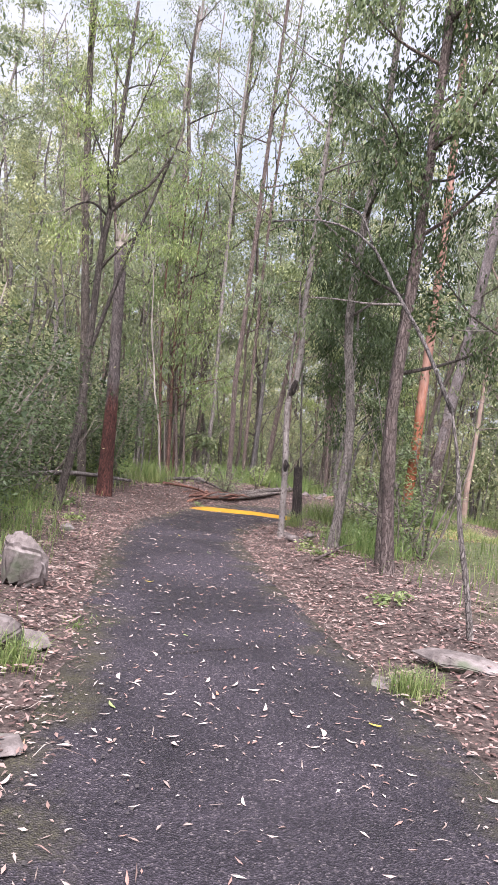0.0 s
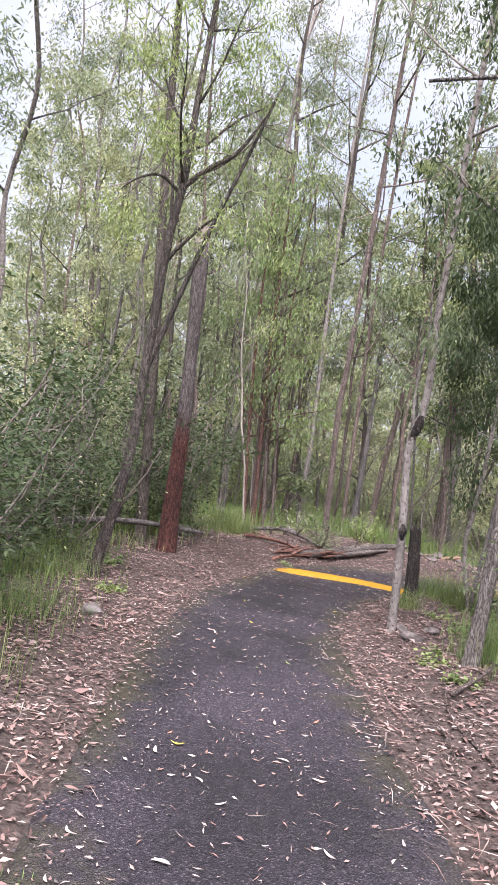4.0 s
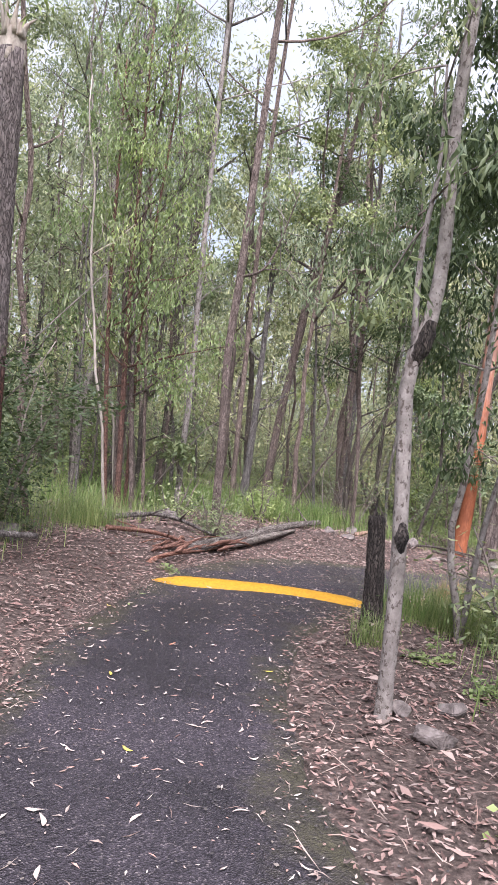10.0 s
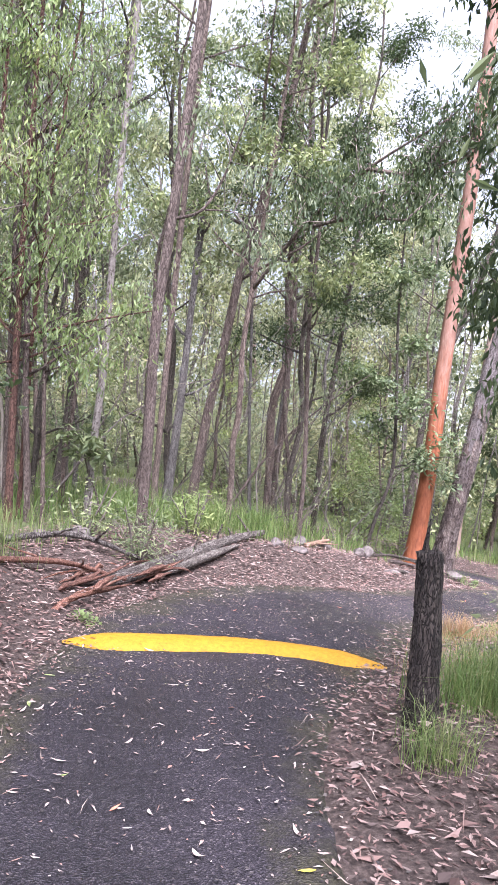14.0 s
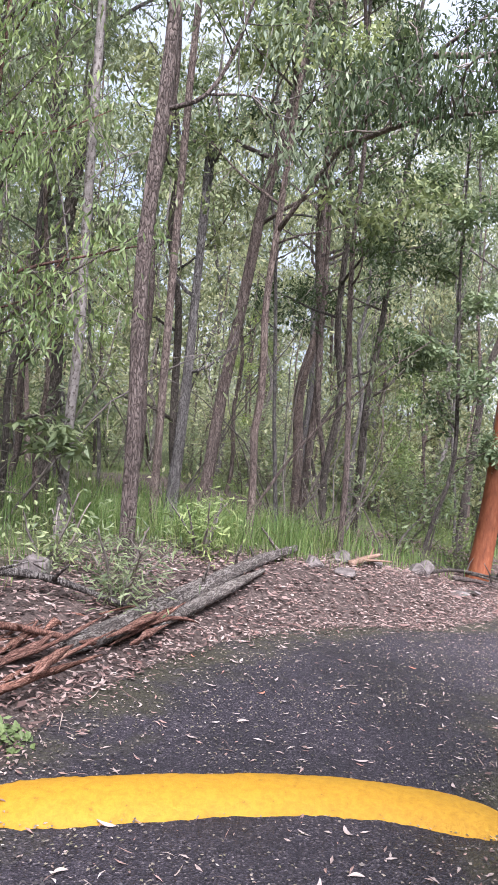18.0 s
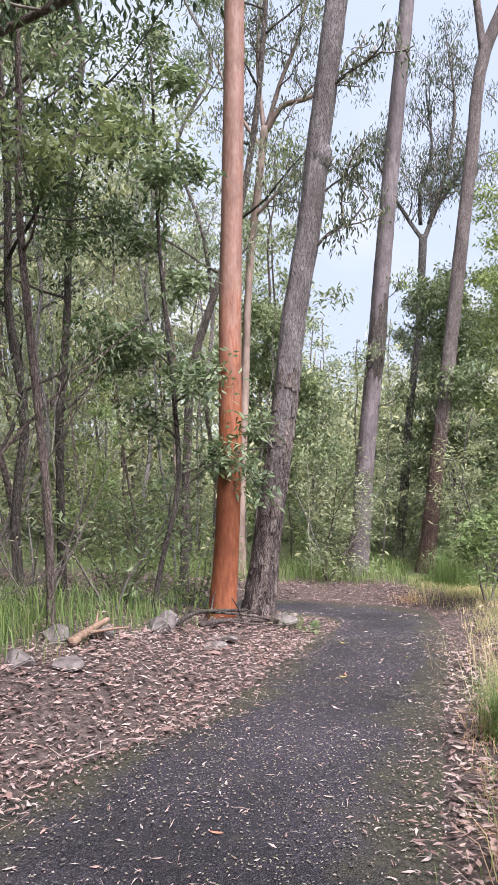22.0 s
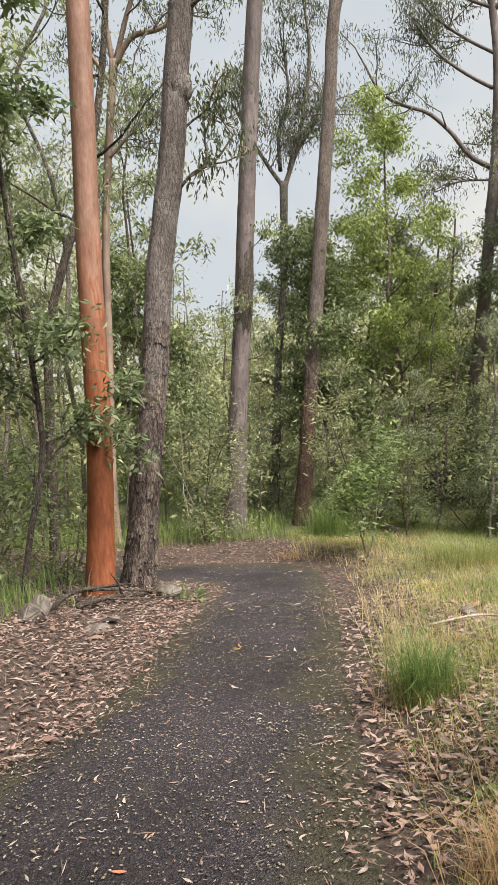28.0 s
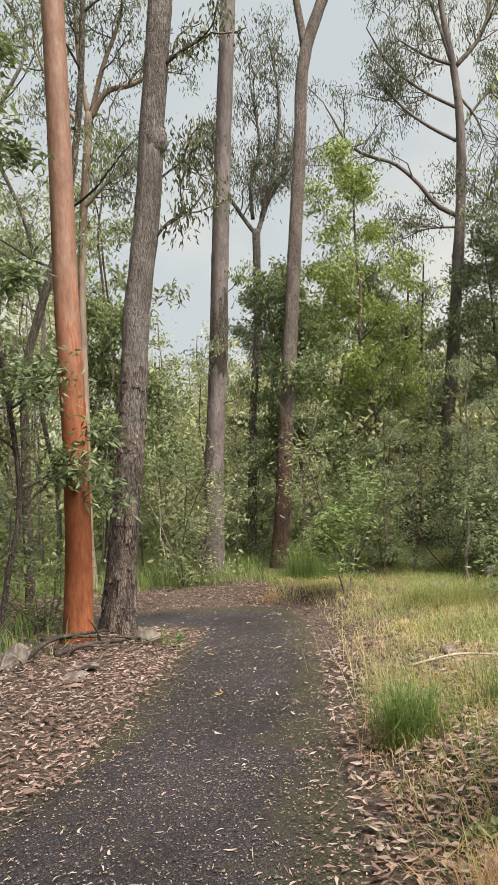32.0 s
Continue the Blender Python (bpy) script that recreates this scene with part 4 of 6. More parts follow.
for k, (bx, by, hh, r, mt) in enumerate([(2.77, 24.4, 12, 0.10, "brown_bark"), (2.35, 22.4, 10, 0.06, "brown_bark"), (3.2, 25.5, 13, 0.08, "grey_bark"), (-2.2, 19.5, 12, 0.09, "dark_bark"),
                                         (-3.0, 20.8, 14, 0.08, "pale_bark"), (-1.5, 22.0, 15, 0.10, "dark_bark")]):
    tree("slim_gum", at(bx, by), "slim straight gum in the thicket", height=hh, radius=r, mat=mt, seed=60 + k, limbs=9, start=0.4, reach=1.8, group="slim gums in the thicket")

# The gums at the bend.
known_tree("orange_gum", "tall gum with smooth peeled orange bark beside the path", (4.66, 21.14), [(4.70, 21.11, -0.29), (4.75, 21.06, 1.16), (4.76, 21.05, 2.59), (4.79, 21.02, 4.13), (4.82, 21.0, 5.64), (4.8, 20.95, 10.0)], (4.7, 20.95, 19.0), 0.142,
           mat="peeled_bark", limbs=7, start=0.62, reach=2.6, per=92, sides=24, top=0.5, rough=0.008, flare=0.3, seed=71, broad=0.3, clump=0.6, droop=0.5, size=(0.095, 0.027), spread=0.21)
def bark_plates(ob, line, radius, low, high, count, mat, seed):
    """Loose flakes standing off the trunk, each a thin bent slab."""
    rng = np.random.default_rng(seed)
    fine = spline(line, 80)
    for k in range(count):
        z, az, wide, tall = rng.uniform(low, high), rng.uniform(0, 6.28), rng.uniform(0.022, 0.05), rng.uniform(0.05, 0.15)
        rows = []
        for f in (-1, 0, 1):
            zz = z + f * tall
            c = np.array([np.interp(zz, fine[:, 2], fine[:, 0]), np.interp(zz, fine[:, 2], fine[:, 1]), zz])
            r = radius * (1 + 0.5 * math.exp(-max(0, zz) / (3 * radius))) * (1 - 0.02 * zz)
            for g in (-1, 0, 1):
                a = az + g * wide / r * (1 - 0.25 * abs(f)) + rng.normal(0, 0.02)
                lift = 0.012 + 0.008 * (f < 0) + rng.uniform(-0.003, 0.003)
                rows.append((c + np.array([math.cos(a), math.sin(a), 0]) * (r + lift), c + np.array([math.cos(a), math.sin(a), 0]) * (r - 0.006)))
        v = [p for p, q in rows] + [q for p, q in rows]
        rim = [0, 1, 2, 5, 8, 7, 6, 3]
        q = [(0, 1, 4, 3), (1, 2, 5, 4), (3, 4, 7, 6), (4, 5, 8, 7)] + [(rim[i], rim[i] + 9, rim[(i + 1) % 8] + 9, rim[(i + 1) % 8]) for i in range(8)]
        part("bark_plate", Shape().add(v, q), M[mat], ob, smooth=False)


ROUGH = [(5.36, 21.14, 0.24), (5.46, 21.04, 1.19), (5.60, 20.91, 2.76), (5.76, 20.76, 4.0), (5.81, 20.71, 4.62), (5.93, 20.59, 5.85)]
rough_gum = known_tree("rough_gum", "large gum with rough grey fissured bark beside the path", (5.26, 21.27), ROUGH, (6.9, 20.0, 21.0), 0.158, mat="rough_gum_bark", seed=73, broad=0.3, clump=0.6, droop=0.5, size=(0.095, 0.027),
           limbs=7, start=0.62, reach=3.0, sides=24, rough=0.03, top=0.45, per=92, spread=0.21)
bark_plates(rough_gum, [(0, 0, 0)] + rel(rough_gum.location, ROUGH[:3]), 0.15, 0.05, 2.9, 170, "plate_bark", 74)
burl = Shape()
tube(burl, spline(rel(rough_gum.location, [(5.80, 20.70, 4.42), (5.84, 20.68, 4.6), (5.82, 20.70, 4.8)]), 8), [0.07, 0.15, 0.152, 0.08], 16, 0.06, np.random.default_rng(75))
part("burl", burl, M["rough_gum_bark"], rough_gum, "swollen dark burl on the trunk")
open_crown(rough_gum, [(rel(rough_gum.location, p), r) for p, r in [([(5.88, 20.62, 5.40), (6.05, 20.3, 5.57), (6.3, 20.1, 5.75)], 0.025), ([(5.72, 20.80, 3.4), (5.87, 20.6, 3.66), (6.08, 20.45, 3.8), (6.3, 20.35, 4.1)], 0.022),
    ([(5.80, 20.76, 4.1), (6.0, 20.65, 4.3), (6.2, 20.55, 4.45)], 0.018)]], 76, "dark_bark", side=4, twigs=4, per=9, reach=0.5, spread=0.10, size=(0.09, 0.026))
smooth_gum = known_tree("tall_smooth_gum", "tall gum with smooth grey-mauve bark past the bend", (9.93, 24.77), [(9.97, 24.72, -1.03), (10.07, 24.63, 0.58), (10.23, 24.47, 2.72), (10.35, 24.35, 4.52), (10.52, 24.19, 6.93), (10.68, 24.03, 9.01)], (11.3, 23.4, 23.0), 0.185, mat="smooth_bark", seed=79, broad=0.3, clump=0.6, droop=0.5, size=(0.095, 0.027),
           limbs=7, start=0.62, reach=3.2, sides=20, rough=0.015, top=0.7, per=92, spread=0.21)
known_tree("forked_gum", "tall red-brown gum forking high up", (11.86, 24.74), [(11.97, 24.61, -0.09), (12.15, 24.39, 2.26), (12.33, 24.18, 4.61), (12.52, 23.96, 6.97), (12.74, 23.7, 9.32), (12.91, 23.5, 9.95), (13.09, 23.29, 10.6)], (14.0, 22.3, 20.0), 0.165, mat="forked_gum_bark", seed=83, broad=0.3, clump=0.6, droop=0.5, size=(0.095, 0.027),
           limbs=6, start=0.66, reach=3.0, sides=18, top=0.4, per=92, spread=0.21,
           extra=[(rel(at(11.86, 24.74), [(12.70, 23.75, 9.1), (12.66, 23.8, 9.8), (12.61, 23.86, 10.5), (12.4, 24.0, 14.0)]), 0.085)])
spread_gum = known_tree("spreading_gum", "gum with long bare limbs and drooping leaf clusters", (16.3, 23.4), [(16.42, 23.26, 0.77), (16.55, 23.1, 2.13), (16.78, 22.83, 4.86), (16.89, 22.7, 6.23), (16.98, 22.6, 8.98), (16.94, 22.65, 9.82), (16.85, 22.75, 10.8)], (16.7, 22.8, 12.4), 0.17, mat="smooth_bark", seed=89,
           limbs=0, sides=16, top=0.3, per=0)
open_crown(spread_gum, [(rel(spread_gum.location, p), r) for p, r in [
    ([(16.85, 22.75, 6.16), (16.58, 23.07, 6.41), (16.26, 23.45, 7.07), (15.93, 23.84, 7.56), (15.58, 24.25, 7.77), (15.32, 24.55, 8.01), (15.01, 24.92, 8.88)], 0.06),
    ([(16.91, 22.68, 7.95), (16.59, 23.06, 8.27), (16.17, 23.56, 8.81), (15.8, 23.98, 9.6)], 0.045), ([(16.93, 22.65, 9.75), (16.59, 23.06, 10.0), (16.1, 23.6, 10.5)], 0.045),
    ([(16.96, 22.6, 9.7), (17.36, 22.15, 10.32), (17.53, 21.95, 10.86), (17.61, 21.85, 11.9)], 0.06), ([(16.94, 22.65, 9.7), (16.75, 22.85, 10.8), (16.5, 23.1, 11.9)], 0.05),
    ([(16.90, 22.68, 6.2), (17.27, 22.26, 5.97), (17.63, 21.83, 6.0)], 0.035), ([(17.0, 22.56, 8.98), (17.22, 22.31, 8.47), (17.37, 22.14, 7.83)], 0.035), ([(16.84, 22.76, 5.9), (16.28, 23.42, 5.89), (16.0, 23.74, 5.72)], 0.03),
    ([(16.98, 22.6, 8.7), (16.6, 23.2, 9.2), (16.2, 23.9, 10.0), (15.9, 24.3, 11.0)], 0.04), ([(17.0, 22.6, 8.2), (17.4, 22.2, 8.9), (17.9, 21.7, 9.5)], 0.04)]], 90, "smooth_bark", side=9, twigs=5, per=13, reach=1.25)
far_fork = known_tree("far_forked_gum", "slim grey gum forking into an open crown", (13.3, 26.95), [(13.3, 26.79, -0.22), (13.41, 26.67, 1.82), (13.57, 26.49, 3.85)], (13.67, 26.37, 6.25), 0.125, mat="grey_bark", seed=97, limbs=0, per=0, top=0.8, sides=14)
open_crown(far_fork, [(rel(far_fork.location, p), r) for p, r in [([(13.67, 26.37, 6.1), (13.45, 26.62, 6.62), (13.2, 26.9, 7.3), (12.9, 27.2, 8.2)], 0.055), ([(13.67, 26.37, 6.1), (13.91, 26.08, 6.97), (14.16, 25.79, 7.49), (14.32, 25.6, 8.2)], 0.06),
    ([(13.63, 26.42, 6.5), (13.64, 26.4, 7.42), (13.79, 26.22, 8.09), (13.75, 26.22, 9.3)], 0.05), ([(13.76, 26.26, 6.5), (14.05, 25.92, 7.92), (14.16, 25.78, 9.28), (14.09, 25.87, 10.6)], 0.055)]], 98, "grey_bark", side=11, twigs=6, per=14, reach=1.3)
hooked = known_tree("hooked_gum", "pale pinkish gum with a hooked bare limb", (7.6, 25.3), [(7.6, 25.26, 0.1), (7.69, 25.22, 2.13), (7.79, 25.15, 4.5), (7.9, 24.95, 6.2)], (7.96, 24.86, 7.0), 0.10, mat="pink_bark", seed=101, limbs=0, per=0, top=0.75, sides=14)
open_crown(hooked, [(rel(hooked.location, p), r) for p, r in [([(7.96, 24.86, 6.9), (8.2, 24.58, 7.35), (8.48, 24.24, 7.41), (8.8, 23.9, 7.7)], 0.06), ([(7.95, 24.87, 6.9), (7.9, 24.93, 7.63), (7.88, 24.95, 8.5), (7.97, 24.9, 9.6)], 0.05),
    ([(7.98, 24.84, 6.95), (8.16, 24.63, 7.79), (8.35, 24.4, 8.45), (8.5, 24.2, 9.4)], 0.05), ([(7.85, 25.0, 5.4), (8.05, 24.75, 5.7), (8.3, 24.5, 6.0)], 0.035), ([(7.93, 24.9, 6.6), (7.6, 25.2, 7.3), (7.3, 25.5, 8.3)], 0.04)]], 102, "pink_bark", side=7, twigs=5, per=11, reach=0.85, spread=0.11, size=(0.10, 0.024))
known_tree("bent_dark_tree", "dark bent tree with rough bark", (5.72, 24.0), [(5.74, 23.87, 1.20), (5.83, 23.82, 2.48), (6.08, 23.68, 3.36), (6.42, 23.47, 4.65)], (7.0, 23.1, 10.5), 0.075, mat="dark_bark", seed=103, limbs=9, start=0.4, reach=2.0, per=30)
known_tree("thin_pale_tree", "thin pale straight tree on the grassy bank", (14.4, 21.22), [(14.51, 21.12, -0.41), (14.63, 20.98, 0.74), (14.79, 20.79, 3.04), (14.89, 20.67, 4.19)], (15.4, 20.07, 9.97), 0.085, mat="grey_bark", seed=109, limbs=10, start=0.55, reach=1.5, per=40, leaf="crown_leaf")
for k, (bx, by, tx, ty, tz) in enumerate([(16.1, 24.5, 16.55, 23.96, 5.4), (16.5, 24.2, 16.75, 23.7, 5.2)]):
    known_tree("red_sapling", "thin reddish straight sapling in the thicket", (bx, by), [((bx + tx) / 2 - 0.05, (by + ty) / 2, 1.9)], (tx, ty, tz), 0.055, mat="red_bark", seed=110 + k, limbs=7, start=0.45, reach=1.0, per=24, leaf="shrub_leaf", group="reddish saplings")
# The cluster of thin reddish stems before the bend.
for k, (x0, y0, x1, x2, r, mt) in enumerate([(-2.0, 17.95, -2.27, -2.45, 0.05, "red_bark"), (-1.8, 17.9, -1.97, -2.1, 0.06, "red_bark"), (-1.6, 18.05, -1.9, -1.8, 0.05, "brown_bark"), (-1.42, 18.0, -1.69, -2.02, 0.035, "brown_bark"), (-1.72, 18.2, -1.8, -1.6, 0.04, "red_bark"), (-1.9, 18.3, -2.1, -2.3, 0.04, "brown_bark")]):
    known_tree("clustered_stem", "thin reddish-brown tree in a tight cluster of stems", (x0, y0), [(x1, y0 + 0.03, 2.6)], (x2, y0 + 0.06, 6.5 + 0.5 * (k % 3)), r * 0.8, mat=mt, seed=112 + k, limbs=11, start=0.3, reach=1.4, twigs=5, per=18, group="cluster of thin stems", leaf="bright_leaf")

near_sapling = known_tree("leaning_sapling", "green-leaved sapling leaning over the bank", (5.8, 14.9), [(5.6, 15.0, 0.6), (5.3, 15.3, 1.8)], (5.0, 15.6, 2.6), 0.03, mat="brown_bark", seed=118, limbs=0, per=0, flare=0.2)
open_crown(near_sapling, [(rel(near_sapling.location, p), 0.012) for p in ([(5.2, 15.4, 2.1), (4.8, 15.7, 2.3), (4.5, 15.9, 2.35)], [(5.05, 15.55, 2.5), (4.7, 15.8, 2.75), (4.5, 15.95, 2.9)], [(5.3, 15.3, 1.8), (4.9, 15.6, 1.75), (4.65, 15.75, 1.7)])],
           119, "brown_bark", "shrub_leaf", side=3, twigs=3, per=5, reach=0.25, spread=0.06, size=(0.075, 0.027))
burn = Shape()
tube(burn, spline(rel(smooth_gum.location, [(10.175, 24.515, 2.1), (10.245, 24.445, 2.9), (10.32, 24.37, 4.1)]), 16), [0.15, 0.174, 0.172, 0.15], 20, 0.03, np.random.default_rng(80))
part("scorched_band", burn, M["dark_bark"], smooth_gum, "dark rough scorched band of bark")
open_crown(smooth_gum, [(rel(smooth_gum.location, p), 0.012) for p in ([(10.25, 24.45, 2.6), (10.0, 24.3, 2.8), (9.8, 24.2, 3.0)], [(10.3, 24.4, 3.9), (10.5, 24.2, 4.1), (10.6, 24.05, 4.3)], [(10.2, 24.4, 1.9), (10.45, 24.2, 2.0), (10.6, 24.1, 2.2)])],
           81, "dark_bark", "shrub_leaf", side=3, twigs=3, per=7, reach=0.3, spread=0.08, size=(0.09, 0.03))

# Leafy saplings and shrubs near the path.
known = [
    ("leafy_sapling", (8.97, 20.8), 1.9, 2, "bright_leaf", 130, (0.11, 0.032), 0.2, "bright green leafy sapling on the dry grass bank"),
    ("leafy_sapling", (4.3, 22.2), 2.6, 1, "shrub_leaf", 40, (0.12, 0.04), 0.28, "dark glossy sapling behind the leaf bank"),
    ("leafy_sapling", (3.5, 21.6), 1.9, 2, "shrub_leaf", 34, (0.12, 0.04), 0.25, "dark glossy sapling behind the leaf bank"),
    ("shrub", (2.0, 9.2), 1.3, 4, "bright_leaf", 30, (0.09, 0.03), 0.2, "green shrub beside the verge trees"),
    ("shrub", (2.3, 10.6), 1.4, 4, "shrub_leaf", 30, (0.09, 0.03), 0.2, "green shrub beside the verge trees"),
    ("shrub", (2.1, 12.3), 1.2, 5, "shrub_leaf", 30, (0.09, 0.03), 0.2, "green shrub beside the charred post"),
    ("shrub", (-0.35, 16.75), 0.7, 6, "shrub_leaf", 26, (0.10, 0.014), 0.18, "twiggy green shrub behind the log"),
    ("shrub", (-0.9, 17.3), 0.8, 5, "shrub_leaf", 22, (0.09, 0.025), 0.18, "low green shrub behind the log"),
    ("shrub", (0.4, 18.3), 0.8, 5, "bright_leaf", 22, (0.10, 0.022), 0.2, "low bright shrub behind the log"),
    ("shrub", (5.0, 22.4), 1.2, 5, "bright_leaf", 40, (0.08, 0.03), 0.22, "bright green shrub behind the orange gum"),
    ("shrub", (4.2, 22.9), 1.5, 5, "bright_leaf", 40, (0.08, 0.03), 0.25, "bright green shrub behind the orange gum"),
    ("shrub", (12.3, 22.4), 1.3, 6, "bright_leaf", 40, (0.09, 0.028), 0.25, "bright green shrub on the grassy bank"),
    ("shrub", (-3.1, 14.6), 1.2, 6, "bright_leaf", 34, (0.10, 0.014), 0.25, "feathery green shrub by the stripped gum"),
    ("shrub", (9.7, 18.3), 2.3, 5, "shrub_leaf", 44, (0.10, 0.035), 0.28, "dense dark green shrub on the bank"),
]
for k, (nm, (bx, by), hh, st, lf, per, size, spr, lab) in enumerate(known):
    shrub(nm, at(bx, by), lab, hh, 200 + k, st, lf, per, size, spread=spr, low=0.45 if st < 3 else 0.15, category="sapling" if nm == "leafy_sapling" else "shrub")

for k, (bx, by, hh, lf, reach, lab) in enumerate([(14.2, 23.95, 8.6, "bright_leaf", 2.0, "bright green leafy tree past the grassy bank"), (17.2, 25.0, 6.4, "hazed_leaf", 1.7, "pale green leafy tree past the grassy bank"),
                                                  (15.2, 27.6, 6.4, "gum_leaf", 1.5, "leafy young gum between the tall gums"), (9.3, 26.6, 5.2, "shrub_leaf", 1.4, "leafy young gum between the tall gums"),
                                                  (15.9, 25.9, 7.0, "bright_leaf", 1.9, "bright green leafy tree past the grassy bank"), (13.0, 24.9, 6.2, "shrub_leaf", 1.7, "dark green leafy tree past the grassy bank"), (17.6, 22.3, 7.2, "gum_leaf", 1.9, "grey-green leafy tree past the grassy bank"),
                                                  (15.3, 19.4, 9.6, "gum_leaf", 2.0, "tall grey-green leafy tree closing the grassy bank"), (13.4, 18.5, 8.2, "gum_leaf", 1.7, "tall grey-green leafy tree closing the grassy bank"), (17.4, 20.6, 10.5, "gum_leaf", 2.2, "tall leafy tree closing the grassy bank")]):
    tree("leafy_tree", at(bx, by), lab, height=hh, radius=0.05, mat="brown_bark", leaf=lf, seed=280 + k, limbs=18, start=0.3, reach=reach, twigs=6, per=64, spread=0.24, size=(0.12, 0.042), droop=0.45, sides=8, broad=0.5, clump=0.7, level=0.7)

# ---- the forest behind: a few grown trees, set out many times ----
rng = np.random.default_rng(77)
def gums(near):
    made = []
    for k, (hh, r, mt, st, reach, lf) in enumerate([(15, 0.06, "grey_bark", 0.3, 2.4, "gum_leaf"), (17, 0.062, "brown_bark", 0.32, 2.8, "gum_leaf"), (13, 0.045, "dark_bark", 0.26, 2.0, "gum_leaf"), (16, 0.055, "grey_bark", 0.32, 2.4, "hazed_leaf"),
                                                    (12, 0.045, "dark_bark", 0.3, 1.7, "hazed_leaf"), (14, 0.065, "grey_bark", 0.38, 2.3, "hazed_leaf")]):
        made.append(tree("forest_gum", (0, 0, 0), "tall slim gum in the forest behind the path", "forest gums", height=hh, radius=r, mat=mt, leaf=lf, seed=300 + k, limbs=11, start=st, reach=reach, twigs=5,
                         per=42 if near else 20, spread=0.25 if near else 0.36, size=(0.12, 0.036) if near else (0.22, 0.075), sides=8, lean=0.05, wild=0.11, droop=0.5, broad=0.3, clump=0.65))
    return made


near_gums, far_gums = gums(True), gums(False)
stem_kinds = [tree("young_tree", (0, 0, 0), "thin bare young tree in the thicket", "thicket trees", height=hh, radius=r, mat=mt, seed=330 + k, limbs=5, start=0.4, reach=0.9, twigs=2, per=10, spread=0.22, size=(0.12, 0.03), sides=6, lean=0.07, wild=0.05)
              for k, (hh, r, mt) in enumerate([(7, 0.03, "grey_bark"), (8, 0.042, "brown_bark"), (6, 0.024, "dead_wood"), (9, 0.045, "brown_bark"), (7.5, 0.028, "grey_bark")])]
shrub_kinds = [shrub("forest_shrub", (0, 0, 0), "green leafy understorey shrub", hh, 350 + k, st, lf, per, size, "understorey shrubs", spr, 0.02, 0.12)
               for k, (hh, st, lf, per, size, spr) in enumerate([(3.2, 4, "shrub_leaf", 52, (0.11, 0.035), 0.2), (4.2, 4, "gum_leaf", 48, (0.13, 0.035), 0.24), (2.4, 5, "bright_leaf", 52, (0.10, 0.035), 0.2), (5.0, 3, "hazed_leaf", 60, (0.14, 0.04), 0.26),
                                                                 (3.6, 5, "gum_leaf", 44, (0.12, 0.03), 0.24)])]
dark_kinds = [shrub("thicket_shrub", (0, 0, 0), "dark twiggy thicket shrub", hh, 390 + k, st, "dark_leaf", per, size, "thicket shrubs", spr, 0.018, 0.1)
              for k, (hh, st, per, size, spr) in enumerate([(2.6, 6, 80, (0.085, 0.034), 0.22), (2.2, 7, 64, (0.075, 0.03), 0.22), (3.2, 5, 84, (0.09, 0.034), 0.24)])]
bare_kinds = [shrub("dead_shrub", (0, 0, 0), "bare twiggy dead shrub in the thicket", hh, 395 + k, st, "sunlit_gold_leaf", 4, (0.06, 0.02), "dead shrubs", 0.2, 0.016, 0.1, 0.2, "shrub", 0.6)
              for k, (hh, st) in enumerate([(3.4, 6), (2.6, 7), (4.2, 5)])]
leafy_kinds = [tree("leafy_tree", (0, 0, 0), "leafy young tree with foliage from low down", "leafy young trees", height=hh, radius=r, mat=mt, leaf=lf, seed=370 + k, limbs=11, start=0.12, reach=reach, twigs=4, per=30, spread=0.24, size=(0.13, 0.042),
                    droop=0.4, sides=7, lean=0.05, broad=0.6, clump=0.65) for k, (hh, r, mt, lf, reach) in enumerate([(7, 0.05, "brown_bark", "gum_leaf", 1.5), (8.5, 0.06, "grey_bark", "hazed_leaf", 1.7), (6, 0.045, "brown_bark", "bright_leaf", 1.4), (9, 0.06, "dark_bark", "gum_leaf", 1.8)])]
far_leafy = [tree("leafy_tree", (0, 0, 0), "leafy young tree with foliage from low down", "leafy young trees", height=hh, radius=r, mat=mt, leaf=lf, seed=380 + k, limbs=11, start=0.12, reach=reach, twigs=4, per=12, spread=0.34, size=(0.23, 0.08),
                  droop=0.4, sides=6, lean=0.05, broad=0.6, clump=0.65) for k, (hh, r, mt, lf, reach) in enumerate([(8, 0.05, "brown_bark", "sunlit_gold_leaf", 1.7), (9.5, 0.06, "grey_bark", "hazed_leaf", 1.9), (7, 0.045, "brown_bark", "gum_leaf", 1.6)])]
taken = [(o.location.x, o.location.y) for o in scene.objects if o.get("category") and not o.get("group") and o.type == "EMPTY"]


def free_spot(x, y, gap, edge):
    return to_path(x, y)[0] > edge and all((x - p) ** 2 + (y - q) ** 2 > gap * gap for p, q in taken)


def on_near_bank(x, y):
    """The open grassy bank beside the end of the walk."""
    return y > 12.5 and x > y - 13.4 and math.hypot(x - 0.4, y - 14.2) < 12


def seen_from_path(x, y):
    """Whether the place lies ahead of the walk, within the wedge that is looked at."""
    for ex, ey, low, high in ((0, 0, -26, 26), (-0.3, 6, -26, 24), (-0.7, 10.5, -12, 36), (0.4, 14.2, 8, 72)):
        if y > ey - 2 and low < math.degrees(math.atan2(x - ex, y - ey)) < high:
            return True
    return False


def open_sky(x, y):
    """Past the bend the canopy opens; only low trees stand there."""
    return y > 14 and 36 < math.degrees(math.atan2(x - 0.4, y - 14.2)) < 71


placed = {}


